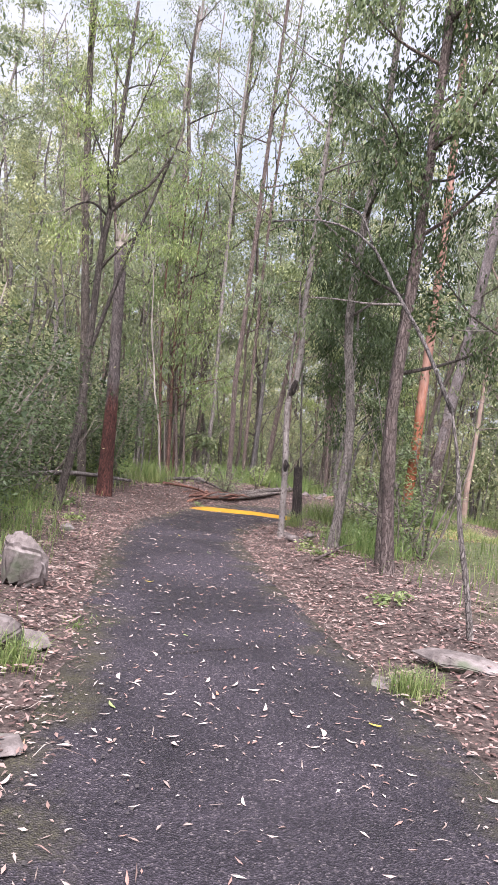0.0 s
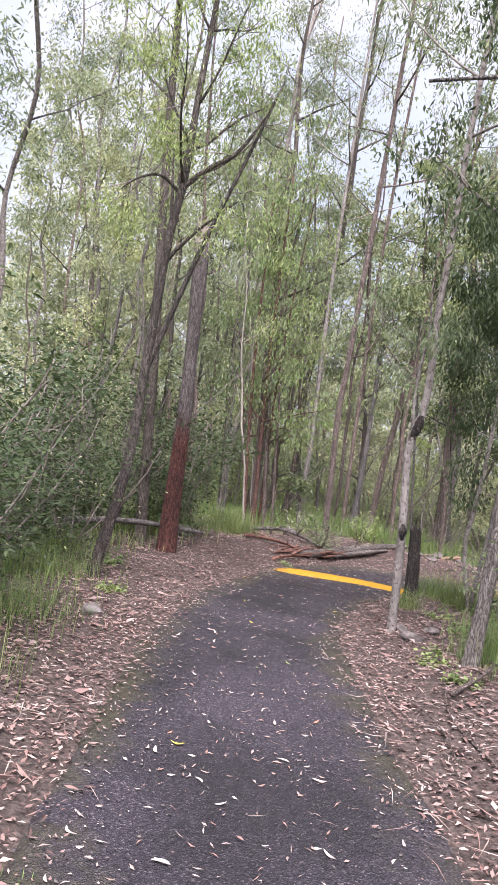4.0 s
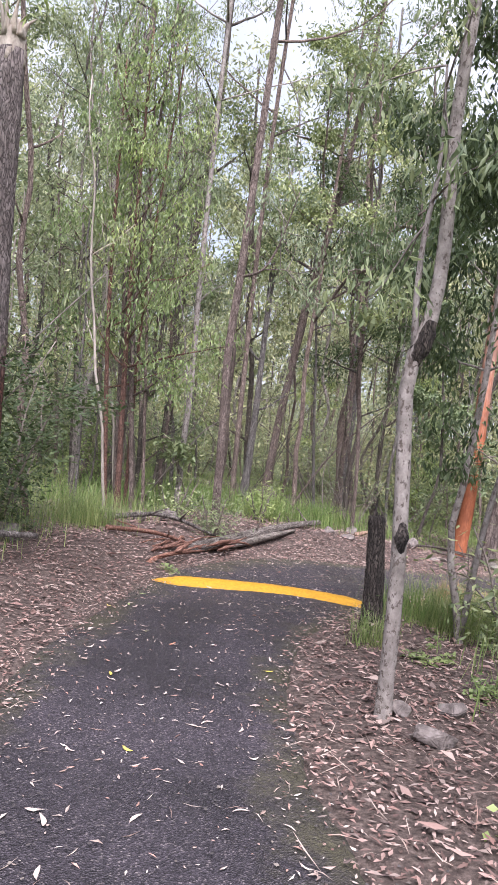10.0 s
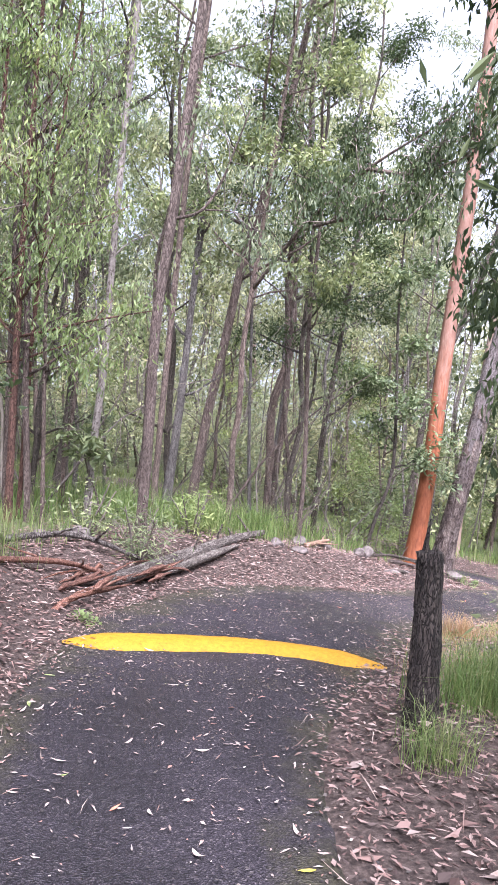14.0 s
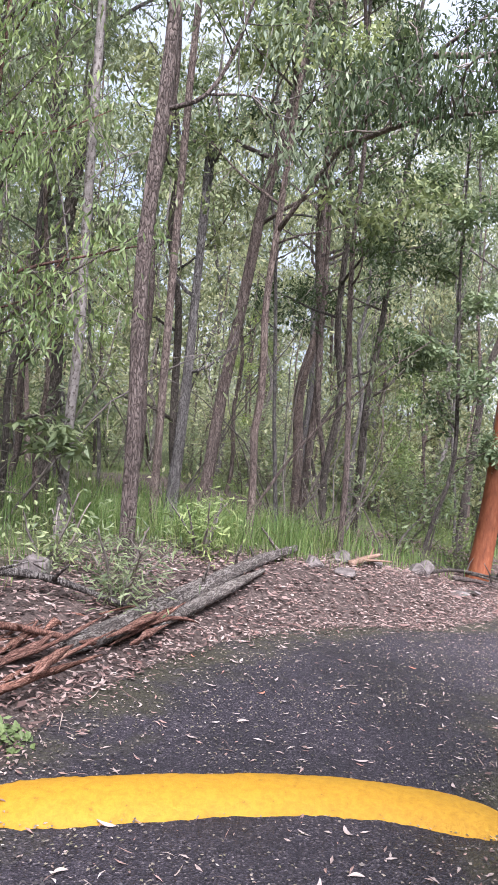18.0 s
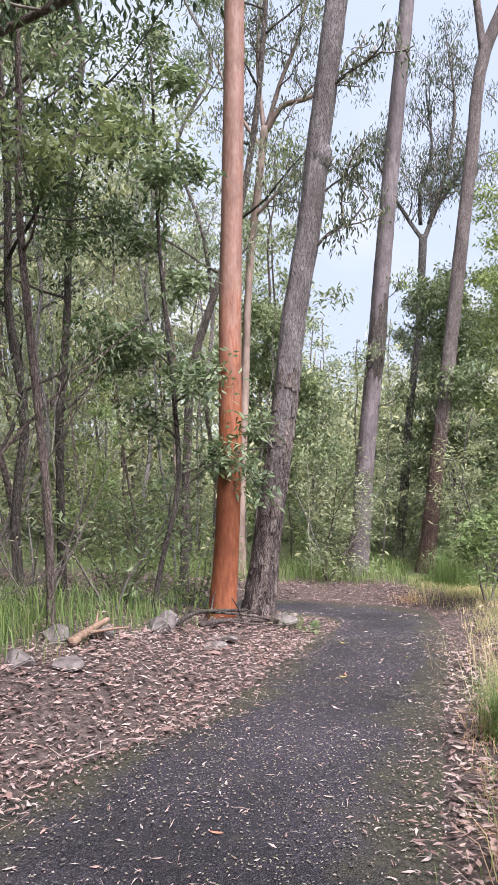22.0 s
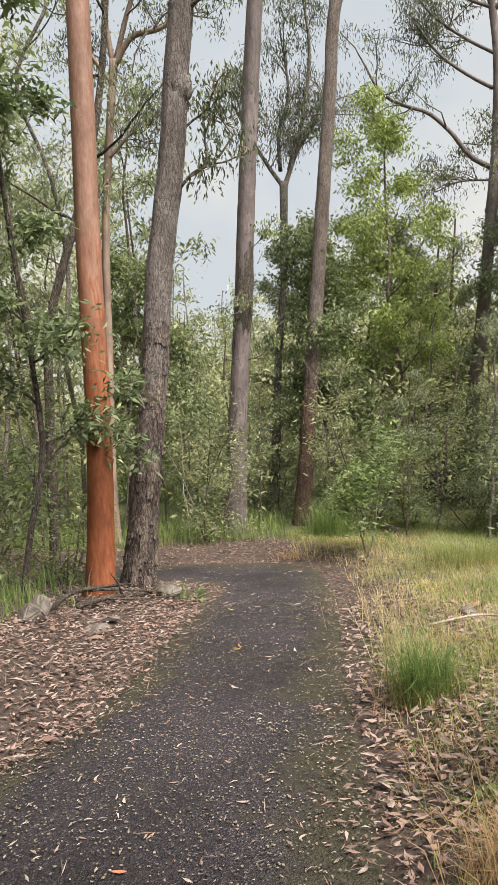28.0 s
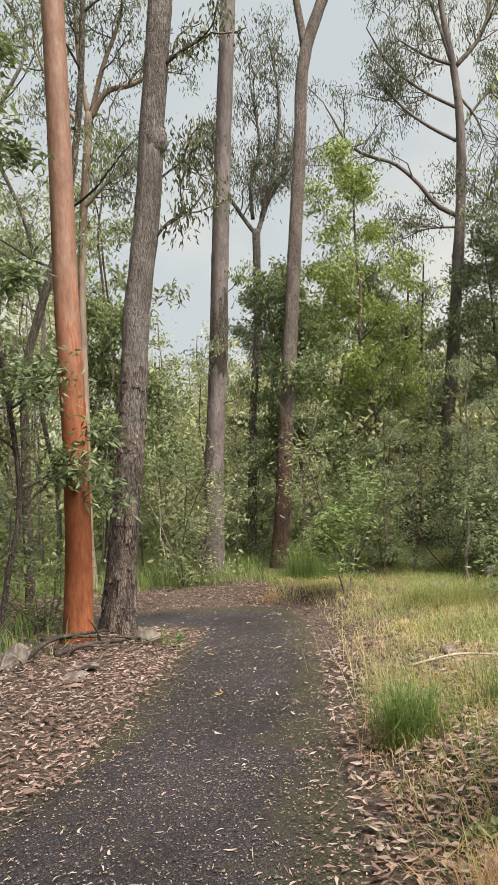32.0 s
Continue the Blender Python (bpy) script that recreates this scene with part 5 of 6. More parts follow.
def set_out(kind, m, s):
    """The first copy is the grown tree itself."""
    if kind.name not in placed:
        placed[kind.name] = s
        kind.matrix_basis = m @ Matrix.Scale(s, 4)
    else:
        copy_thing(kind, m @ Matrix.Scale(s / placed[kind.name], 4))


def scatter(kinds, count, near, far, gap, edge, low, high, tall, only=None):
    made, tries = 0, 0
    while made < count and tries < count * 60:
        tries += 1
        far_off, az = near + (far - near) * rng.uniform(0, 1) ** 1.15, math.radians(rng.uniform(-32, 78))
        x, y = 0.5 + far_off * math.sin(az), 9 + far_off * math.cos(az)
        if not free_spot(x, y, gap, edge) or not seen_from_path(x, y) or on_near_bank(x, y) or (only and not only(x, y)):
            continue
        s = rng.uniform(low, high)
        if tall and open_sky(x, y):
            limit = 1.2 + 0.2 * math.hypot(x - 0.4, y - 14.2)
            if tall * s > limit:
                if tall > 10 or limit / tall < 0.45:
                    continue
                s = limit / tall * rng.uniform(0.75, 1)
        taken.append((x, y))
        side = float(ease(22, 40, math.degrees(math.atan2(x - 0.4, y - 12))))
        set_out(kinds[made % len(kinds)], pose(*at(x, y), rng.normal(3.0 * side, 1.8), rng.normal(-3.0 + 6.0 * side, 1.8)) @ pose(0, 0, 0, 0, 0, rng.uniform(0, 360)), s)
        made += 1
    return made


scatter(dark_kinds, 9, 3, 14, 0.5, 1.3, 0.7, 1.1, 2.6, lambda x, y: x < -2.6 and y < 16)
for k, (x, y) in enumerate([(-3.3, 9.2), (-2.9, 7.6), (-3.7, 10.9), (-4.4, 12.4), (-4.0, 8.3), (-4.9, 10.2), (-3.4, 13.3), (-5.4, 12.9), (-2.7, 6.4), (-3.3, 5.3), (-4.6, 14.6)]):
    set_out(dark_kinds[k % 3], pose(*at(x, y), 0, 0, 50 * k), 0.8 + 0.08 * (k % 4))
for k, (x, y) in enumerate([(-3.2, 8.6), (-3.3, 11.6), (-3.9, 13.6), (-1.6, 19.4), (2.4, 20.9), (0.3, 21.8), (1.9, 21.6), (2.5, 9.9)]):
    set_out(bare_kinds[k % 3], pose(*at(x, y), 0, 0, 64 * k), 0.8 + 0.09 * (k % 4))
scatter(near_gums, 22, 10, 22, 1.8, 2.6, 0.75, 1.1, 15)
scatter(far_gums, 56, 20, 44, 1.5, 2.4, 0.8, 1.2, 15)
scatter(leafy_kinds, 34, 10, 22, 1.3, 2.6, 0.7, 1.15, 8)
scatter(leafy_kinds, 12, 14, 22, 1.2, 2.6, 0.7, 1.15, 8, open_sky)
scatter(far_leafy, 60, 20, 42, 1.3, 2.6, 0.8, 1.25, 8)
scatter(far_leafy, 26, 20, 42, 1.3, 2.6, 0.8, 1.25, 8, open_sky)
scatter(shrub_kinds, 8, 12, 20, 0.9, 2.2, 0.6, 0.95, 3.6, lambda x, y: 48 < math.degrees(math.atan2(x - 0.4, y - 14.2)) < 73)
scatter(dark_kinds, 4, 12, 22, 0.8, 2.2, 0.8, 1.15, 2.6, lambda x, y: 40 < math.degrees(math.atan2(x - 0.4, y - 14.2)) < 73)
scatter(stem_kinds, 95, 7, 26, 0.6, 1.6, 0.7, 1.15, 7.5)
scatter(shrub_kinds, 100, 8, 32, 0.9, 1.9, 0.6, 1.1, 3.6)
# A few gums close by on both sides and behind the walk.
for k, (x, y) in enumerate([(-4.2, 7), (-5.0, 10), (-3.8, 4), (-6, 13.5), (-9, 9)]):
    set_out(near_gums[k % 6], pose(*at(x, y), 0, 0, 77 * k), 0.8 + 0.03 * (k % 5))

# Far woods on the rising ground, and the tall canopy before them.
def far_wood(name, mat, label, count, seed, near, far, low, high, n, length, width, wide):
    rng, s, made = np.random.default_rng(seed), Shape(), 0
    while made < count:
        far_off, az = rng.uniform(near, far), math.radians(rng.uniform(-42, 88))
        x, y = 2 + far_off * math.sin(az), 12 + far_off * math.cos(az)
        hh = rng.uniform(low, high)
        if open_sky(x, y):
            limit = 1.0 + 0.17 * math.hypot(x - 0.4, y - 14.2)
            if limit < low * 0.6:
                continue
            hh = min(hh, limit * rng.uniform(0.8, 1.05))
        made += 1
        centres = np.array([x, y, float(land(x, y)[0])]) + np.c_[rng.normal(0, wide * 0.55, (9, 2)), hh * rng.uniform(0.25 if hh < 9 else 0.45, 1.0, 9)]
        p = centres[rng.integers(0, 9, n)] + rng.normal(size=(n, 3)) * np.array([wide * 0.3, wide * 0.3, wide * 0.22])
        leaves(s, p, length, width, rng, 0.35, False, 0.5)
    return tagged(part(name, s, M[mat], smooth=False), label, "forest", kind="stuff")


# Haze and sunshine on these woods are painted in by their paler leaf colours.
far_wood("far_woods", "hazed_leaf", "distant green forest canopy on rising ground, leaves paled for haze", 300, 91, 42, 100, 4, 12, 130, 0.46, 0.19, 2.4)
far_wood("far_woods", "sunlit_gold_leaf", "distant forest on rising ground, leaves coloured sunlit yellow-green", 240, 92, 40, 95, 3, 9, 130, 0.44, 0.18, 2.2)
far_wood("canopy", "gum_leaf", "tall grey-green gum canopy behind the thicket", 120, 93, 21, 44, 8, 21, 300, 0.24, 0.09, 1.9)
far_wood("canopy", "sunlit_gold_leaf", "tall gum canopy behind the thicket, leaves coloured sunlit yellow-green", 190, 94, 24, 44, 7, 19, 280, 0.24, 0.09, 1.8)
# Sunlight among the trunks is painted into this undergrowth's leaf colour.
far_wood("understorey", "sunlit_gold_leaf", "soft undergrowth between the trunks, leaves coloured sunlit yellow-green", 250, 95, 16, 42, 2, 6, 220, 0.17, 0.065, 1.3)

# ---- things on the path and verge ----
def speed_hump():
    """A painted rounded hump across the path, tapering to its ends."""
    s, rng = Shape(), np.random.default_rng(401)
    n, m = 90, 13
    f = np.linspace(0, 1, n)
    mid = spline([(-0.96, 14.27, 0), (0.1, 14.40, 0), (0.75, 14.40, 0), (1.43, 14.2, 0)], n)[:, :2]
    d = np.gradient(mid, axis=0)
    d /= np.linalg.norm(d, axis=1, keepdims=True)
    nrm = np.stack([-d[:, 1], d[:, 0]], -1)
    half = 0.19 * np.clip(np.minimum(f, 1 - f) * 9, 0.08, 1) ** 0.6 * (1 + 0.03 * np.sin(40 * f)) + rng.normal(0, 0.004, n)
    c = np.linspace(-1, 1, m)
    xy = mid[:, None] + nrm[:, None] * (c[None, :, None] * half[:, None, None])
    high = 0.062 * np.clip(np.minimum(f, 1 - f) * 7, 0, 1) ** 0.7
    z = road(xy[..., 0], xy[..., 1]) - 0.004 + high[:, None] * (1 - np.abs(c[None]) ** 2.2) + rng.normal(0, 0.0012, (n, m))
    a, b = np.meshgrid(np.arange(n - 1), np.arange(m - 1), indexing="ij")
    s.add(np.concatenate([xy, z[..., None]], -1), np.stack([a * m + b, (a + 1) * m + b, (a + 1) * m + b + 1, a * m + b + 1], -1))
    return tagged(part("speed_hump", s, M["yellow"]), "yellow painted asphalt speed hump across the path", "speed hump")


speed_hump()


def crack(points, seed):
    """A jagged dark crack in the asphalt."""
    rng, s = np.random.default_rng(seed), Shape()
    line = spline([(x, y, 0) for x, y in points], 60)
    line[:, :2] += rng.normal(0, 0.006, (60, 2))
    d = np.gradient(line[:, :2], axis=0)
    side = np.stack([-d[:, 1], d[:, 0]], -1) / np.linalg.norm(d, axis=1, keepdims=True) * (rng.uniform(0.002, 0.006, 60) * np.sin(np.linspace(0.15, 3.0, 60)))[:, None]
    rims = [np.c_[line[:, :2] + k * side, road(line[:, 0], line[:, 1]) + 0.006 * np.sin(3 * line[:, 0]) * np.cos(2.2 * line[:, 1]) + 0.005] for k in (-1, 1)]
    i = np.arange(59)
    s.add(np.concatenate(rims), np.stack([i, i + 1, i + 61, i + 60], -1))
    part("crack", s, M["char"], path, "dark crack in the asphalt")


crack([(-0.47, 4.51), (-0.29, 4.52), (-0.07, 4.70), (0.12, 4.81), (0.30, 4.94), (0.46, 4.98)], 402)


def rock(place, size, seed, label, turn=0.0, name="rock", squash=1.0):
    """A broken stone: a rounded block cut by a few flat faces and roughened."""
    rng = np.random.default_rng(seed)
    bm = bmesh.new()
    p = rng.normal(size=(17, 3))
    p /= np.linalg.norm(p, axis=1, keepdims=True)
    p *= rng.uniform(0.42, 0.56, (17, 1)) * np.array(size)
    hull = bmesh.ops.convex_hull(bm, input=[bm.verts.new(q) for q in p])
    bmesh.ops.delete(bm, geom=list({g for g in hull["geom_interior"] + hull["geom_unused"] if isinstance(g, bmesh.types.BMVert)}), context="VERTS")
    bmesh.ops.bevel(bm, geom=list(bm.edges), offset=0.05 * min(size), segments=2, affect="EDGES")
    bmesh.ops.triangulate(bm, faces=list(bm.faces))
    bmesh.ops.subdivide_edges(bm, edges=[e for e in bm.edges if e.calc_length() > 0.12 * max(size)], cuts=1)
    for v in bm.verts:
        v.co += v.normal * 0.04 * min(size) * noise.noise(v.co * 9 / max(size) + Vector((seed, 0, 0)))
    for e in bm.edges:
        e.smooth = e.calc_face_angle(0.0) < 0.35
    me = bpy.data.meshes.new(name)
    bm.to_mesh(me)
    bm.free()
    for p in me.polygons:
        p.use_smooth = True
    me.materials.append(M["stone"])
    ob = new(name, me)
    ob.matrix_world = pose(place[0], place[1], place[2] + size[2] * 0.26, 0, 0, turn)
    return tagged(ob, label, "rock")


for k, (x, y, size, lab) in enumerate([
    (-1.66, 5.75, (0.55, 0.5, 0.56), "large pale-topped weathered rock on the verge"), (-1.85, 5.3, (0.4, 0.4, 0.34), "dark mossy rock beside the pale one"), (-1.25, 4.2, (0.34, 0.3, 0.26), "pale rock at the path's edge"), (-1.12, 4.32, (0.26, 0.24, 0.14), "dark low rock at the path's edge"), (-0.86, 2.95, (0.26, 0.24, 0.05), "flat grey stone at the path's edge"),
    (-1.6, 4.75, (0.3, 0.28, 0.2), "grey rock on the verge"), (0.98, 4.42, (0.36, 0.26, 0.08), "flat pale stone slab in the leaf litter"), (1.5, 4.65, (0.62, 0.3, 0.13), "long flat pinkish stone slab"),
    (-2.05, 8.9, (0.3, 0.24, 0.14), "flat pale stone among leaves"), (-2.43, 13.98, (0.4, 0.34, 0.3), "rounded grey rock behind the stripped gum"), (0.74, 10.76, (0.17, 0.15, 0.12), "small pale stone under the kneed tree"),
    (0.82, 10.35, (0.28, 0.2, 0.15), "pale stone under the kneed tree"), (1.05, 10.75, (0.2, 0.18, 0.12), "small grey stone on the verge"), (3.44, 20.15, (0.4, 0.3, 0.3), "dark angular rock on the leaf bank"),
    (5.3, 20.75, (0.36, 0.24, 0.2), "pale flat stone beside the rough gum"), (3.96, 19.96, (0.36, 0.24, 0.08), "flat stone in the leaf litter"), (3.7, 19.7, (0.4, 0.2, 0.08), "flat stone in the leaf litter"),
    
     (-0.98, 16.9, (0.34, 0.28, 0.22), "grey rock behind the log"),
    (-1.35, 16.5, (0.26, 0.24, 0.18), "grey rock behind the log"), (0.2, 17.2, (0.24, 0.2, 0.16), "pale stone behind the log"), (9.9, 19.9, (0.5, 0.36, 0.22), "grey rock in the dry grass"), (11.6, 22.3, (0.5, 0.3, 0.2), "grey rock in the dry grass"),
    (5.92, 17.48, (0.16, 0.14, 0.14), "small tan stone in the grass"), (4.3, 15.9, (0.3, 0.24, 0.16), "pinkish stone in the leaf litter"),
    (2.18, 19.59, (0.32, 0.26, 0.2), "grey-pink angular rock on the leaf bank"), (2.57, 19.65, (0.28, 0.22, 0.18), "pale angular rock on the leaf bank"), (1.93, 18.68, (0.26, 0.2, 0.14), "pale broken rock in the leaf litter"), (1.61, 18.82, (0.28, 0.24, 0.16), "grey rock beside the log's end"), (3.27, 19.95, (0.34, 0.28, 0.26), "dark angular rock on the leaf bank")]):
    rock(at(x, y), size, 420 + k, lab, 47 * k)


def charred_post():
    """A short charred stump with a split, jagged top."""
    place = at(0.99, 12.66)
    rng = np.random.default_rng(450)
    ob = thing("charred_stump", place, "black charred tree stump standing at the path's edge", "stump")
    s = Shape()
    n, sides = 26, 20
    line = spline([(0, 0, -0.15), (-0.03, 0.0, 0.4), (-0.07, 0.0, 0.9)], n)
    tube(s, line, [0.086, 0.078, 0.074, 0.066], sides, 0.05, rng, 0.25)
    part("trunk", s, M["char"], ob)
    for k in range(9):
        j = Shape()
        az = k * 0.7 + rng.uniform(-0.2, 0.2)
        p = np.array([-0.068 + 0.05 * math.cos(az), 0.05 * math.sin(az), 0.83])
        tube(j, spline([p, p + np.array([rng.normal(0, 0.015), rng.normal(0, 0.015), rng.uniform(0.06, 0.14) if k != 3 else 0.24])], 6), [0.026, 0.004], 6, 0.1, rng)
        part("splinter", j, M["char"], ob)


charred_post()


def laid(name, shape, mat, parent, axis, label=""):
    """A part whose own upright axis lies along the given direction, so that its grain runs with it."""
    turn = Vector(axis).to_track_quat("Z", "Y").to_matrix()
    back = np.array(turn.transposed())
    shape.v = [v @ back.T for v in shape.v]
    ob = part(name, shape, mat, parent, label)
    ob.matrix_basis = turn.to_4x4()
    return ob


def fallen_log():
    rng = np.random.default_rng(460)
    pts = [(-0.95, 15.45), (-0.4, 16.25), (0.3, 17.3), (0.95, 18.3), (1.5, 19.15)]
    place = at(*pts[0])
    ob = thing("fallen_log", place, "fallen grey log with split red bark at its broken end", "log")
    high = [0.04, 0.07, 0.07, 0.05, 0.12]
    line = spline([np.subtract((x, y, float(land(x, y)[0]) + h), place) for (x, y), h in zip(pts, high)], 70)
    along = (0.55, 0.83, 0.03)
    s = Shape()
    tube(s, line[8:], [0.06, 0.08, 0.074, 0.062, 0.05, 0.038], 20, 0.07, rng)
    laid("trunk", s, M["log_bark"], ob, along)
    s = Shape()
    tube(s, line[20:52] + np.array([0.09, -0.07, -0.05]), [0.02, 0.055, 0.05, 0.02], 12, 0.1, rng)
    laid("split_limb", s, M["log_bark"], ob, along)
    for k in range(46):
        sp = Shape()
        i = int(rng.uniform(0, 1) ** 1.4 * 24)
        a = line[i] + np.array([rng.normal(-0.08, 0.17), rng.normal(0.0, 0.15), rng.uniform(-0.05, 0.10) * (1 - i / 40)])
        d = np.array([0.55, 0.83, 0.02]) * rng.uniform(0.25, 0.75) + rng.normal(0, 0.1, 3) * np.array([1, 1, 0.5])
        r = rng.uniform(0.008, 0.03)
        tube(sp, spline([a - d * 0.6, a + rng.normal(0, 0.02, 3), a + d * 0.5], 8), [r * 0.3, r, r * 0.8, r * 0.2], 5, 0.25, rng)
        laid("bark_strip", sp, M["split_bark"], ob, d, "split reddish bark strip")
    for k, (i, ln) in enumerate([(34, 0.25), (45, 0.3), (52, 0.2), (62, 0.35)]):
        sp = Shape()
        tube(sp, limb_line(line[i], (0.3 - 0.4 * k, -0.3, 0.8), ln, rng, 0.1, 5), [0.022, 0.008], 6, 0.05, rng)
        part("snag", sp, M["log_bark"], ob)


fallen_log()


def stick(points, r, label, mat="dead_wood", name="fallen_branch", seed=1):
    place = at(*points[0][:2])
    rng = np.random.default_rng(seed)
    line = spline([np.subtract((x, y, float(land(x, y)[0]) + h), place) for x, y, h in points], 18)
    s = Shape()
    tube(s, line, [r, r * 0.8, r * 0.5], 8, 0.06, rng)
    for k in (6, 11):
        tube(s, limb_line(line[k], (rng.normal(), rng.normal(), 0.25), min(r * 14, 0.35), rng, 0, 5), [r * 0.5, r * 0.15], 5)
    ob = tagged(part(name, s, M[mat]), label, "branch")
    ob.location = place
    return ob


stick([(11.6, 20.05, 0.1), (11.85, 19.55, 0.14), (12.25, 18.8, 0.2)], 0.08, "dark fallen branch lying across the bank", "grey_bark")
stick([(5.45, 17.56, 0.06), (5.7, 17.25, 0.08), (5.95, 16.85, 0.06)], 0.012, "pale bleached branch in the grass")
stick([(3.9, 20.3, 0.08), (4.4, 20.6, 0.06), (5.1, 20.8, 0.05)], 0.03, "brown fallen branch under the gums", "brown_bark")
stick([(4.2, 20.6, 0.09), (4.7, 20.55, 0.07), (5.3, 20.6, 0.05)], 0.014, "brown fallen branch under the gums", "brown_bark", seed=2)
stick([(3.5, 20.1, 0.1), (4.2, 20.75, 0.16), (4.9, 20.95, 0.1)], 0.028, "dark fallen branch under the gums", "dark_bark", seed=9)
stick([(4.1, 20.9, 0.12), (4.6, 20.8, 0.1), (5.25, 20.75, 0.06)], 0.02, "dark fallen branch under the gums", "dark_bark", seed=10)
stick([(-1.7, 16.1, 0.08), (-1.0, 16.4, 0.14), (-0.3, 16.6, 0.1)], 0.035, "grey fallen branch behind the log", "log_bark", seed=11)
stick([(0.55, 8.4, 0.03), (0.75, 7.6, 0.05), (0.8, 7.0, 0.04)], 0.006, "thin dry twig at the path's edge", "brown_bark", seed=12)
stick([(1.5, 20.2, 0.1), (2.0, 20.25, 0.3), (2.5, 20.3, 0.55)], 0.02, "dark branching dead stick in the grass", "dark_bark", seed=13)
stick([(-3.6, 11.8, 0.3), (-2.9, 12.4, 0.35), (-2.0, 13.4, 0.2)], 0.05, "mossy fallen branch by the stripped gum", "grey_bark", seed=3)
stick([(1.0, 7.0, 0.03), (0.85, 7.8, 0.04), (0.9, 8.6, 0.03)], 0.007, "thin fallen twig on the verge", "brown_bark", seed=4)
stick([(0.9, 8.2, 0.06), (1.3, 8.9, 0.1), (1.4, 9.6, 0.08)], 0.018, "brown fallen branch on the verge", "brown_bark", seed=5)
stick([(2.2, 19.35, 0.04), (2.4, 19.5, 0.1), (2.65, 19.7, 0.17)], 0.04, "split piece of pale orange wood on the leaf bank", "fresh_wood", seed=6)
stick([(-1.6, 15.2, 0.06), (-1.0, 15.7, 0.1), (-0.5, 16.0, 0.08)], 0.03, "split reddish branch beside the log", "split_bark", seed=7)
stick([(8.0, 17.2, 0.0), (7.95, 17.3, 0.35), (8.1, 17.0, 0.8), (8.0, 16.9, 1.5)], 0.05, "crooked living stem on the bank", "grey_bark", "crooked_branch", seed=8)


# Small broad-leaved weeds.
for k, (x, y) in enumerate([(-0.83, 14.89), (0.95, 9.3), (1.05, 8.6), (1.5, 11.2), (1.25, 11.9), (3.15, 15.7), (-0.2, 16.6), (-2.2, 9.9), (-2.6, 11.2), (1.4, 6.3), (1.75, 8.9), (5.55, 20.55)]):
    shrub("weed", at(x, y), "small green broad-leaved weed in the leaf litter", 0.2 + 0.02 * (k % 5), 560 + k, 5, "bright_leaf", 18, (0.05, 0.028), "weeds", 0.04, 0.003, 0.3, 0.1, "weed", 0.8)


# ---- grass ----
def tuft(place, height, count, wide, mat, label, seed, lean=0.8):
    rng = np.random.default_rng(seed)
    s = Shape()
    blades(s, np.c_[rng.normal(0, wide, (count, 2)), np.full(count, -0.02)], height, rng, lean, 0.0022)
    ob = thing("grass_tuft", place, label, "grass tuft")
    tagged(part("grass", s, M[mat], ob, smooth=False), kind="stuff")
    return ob


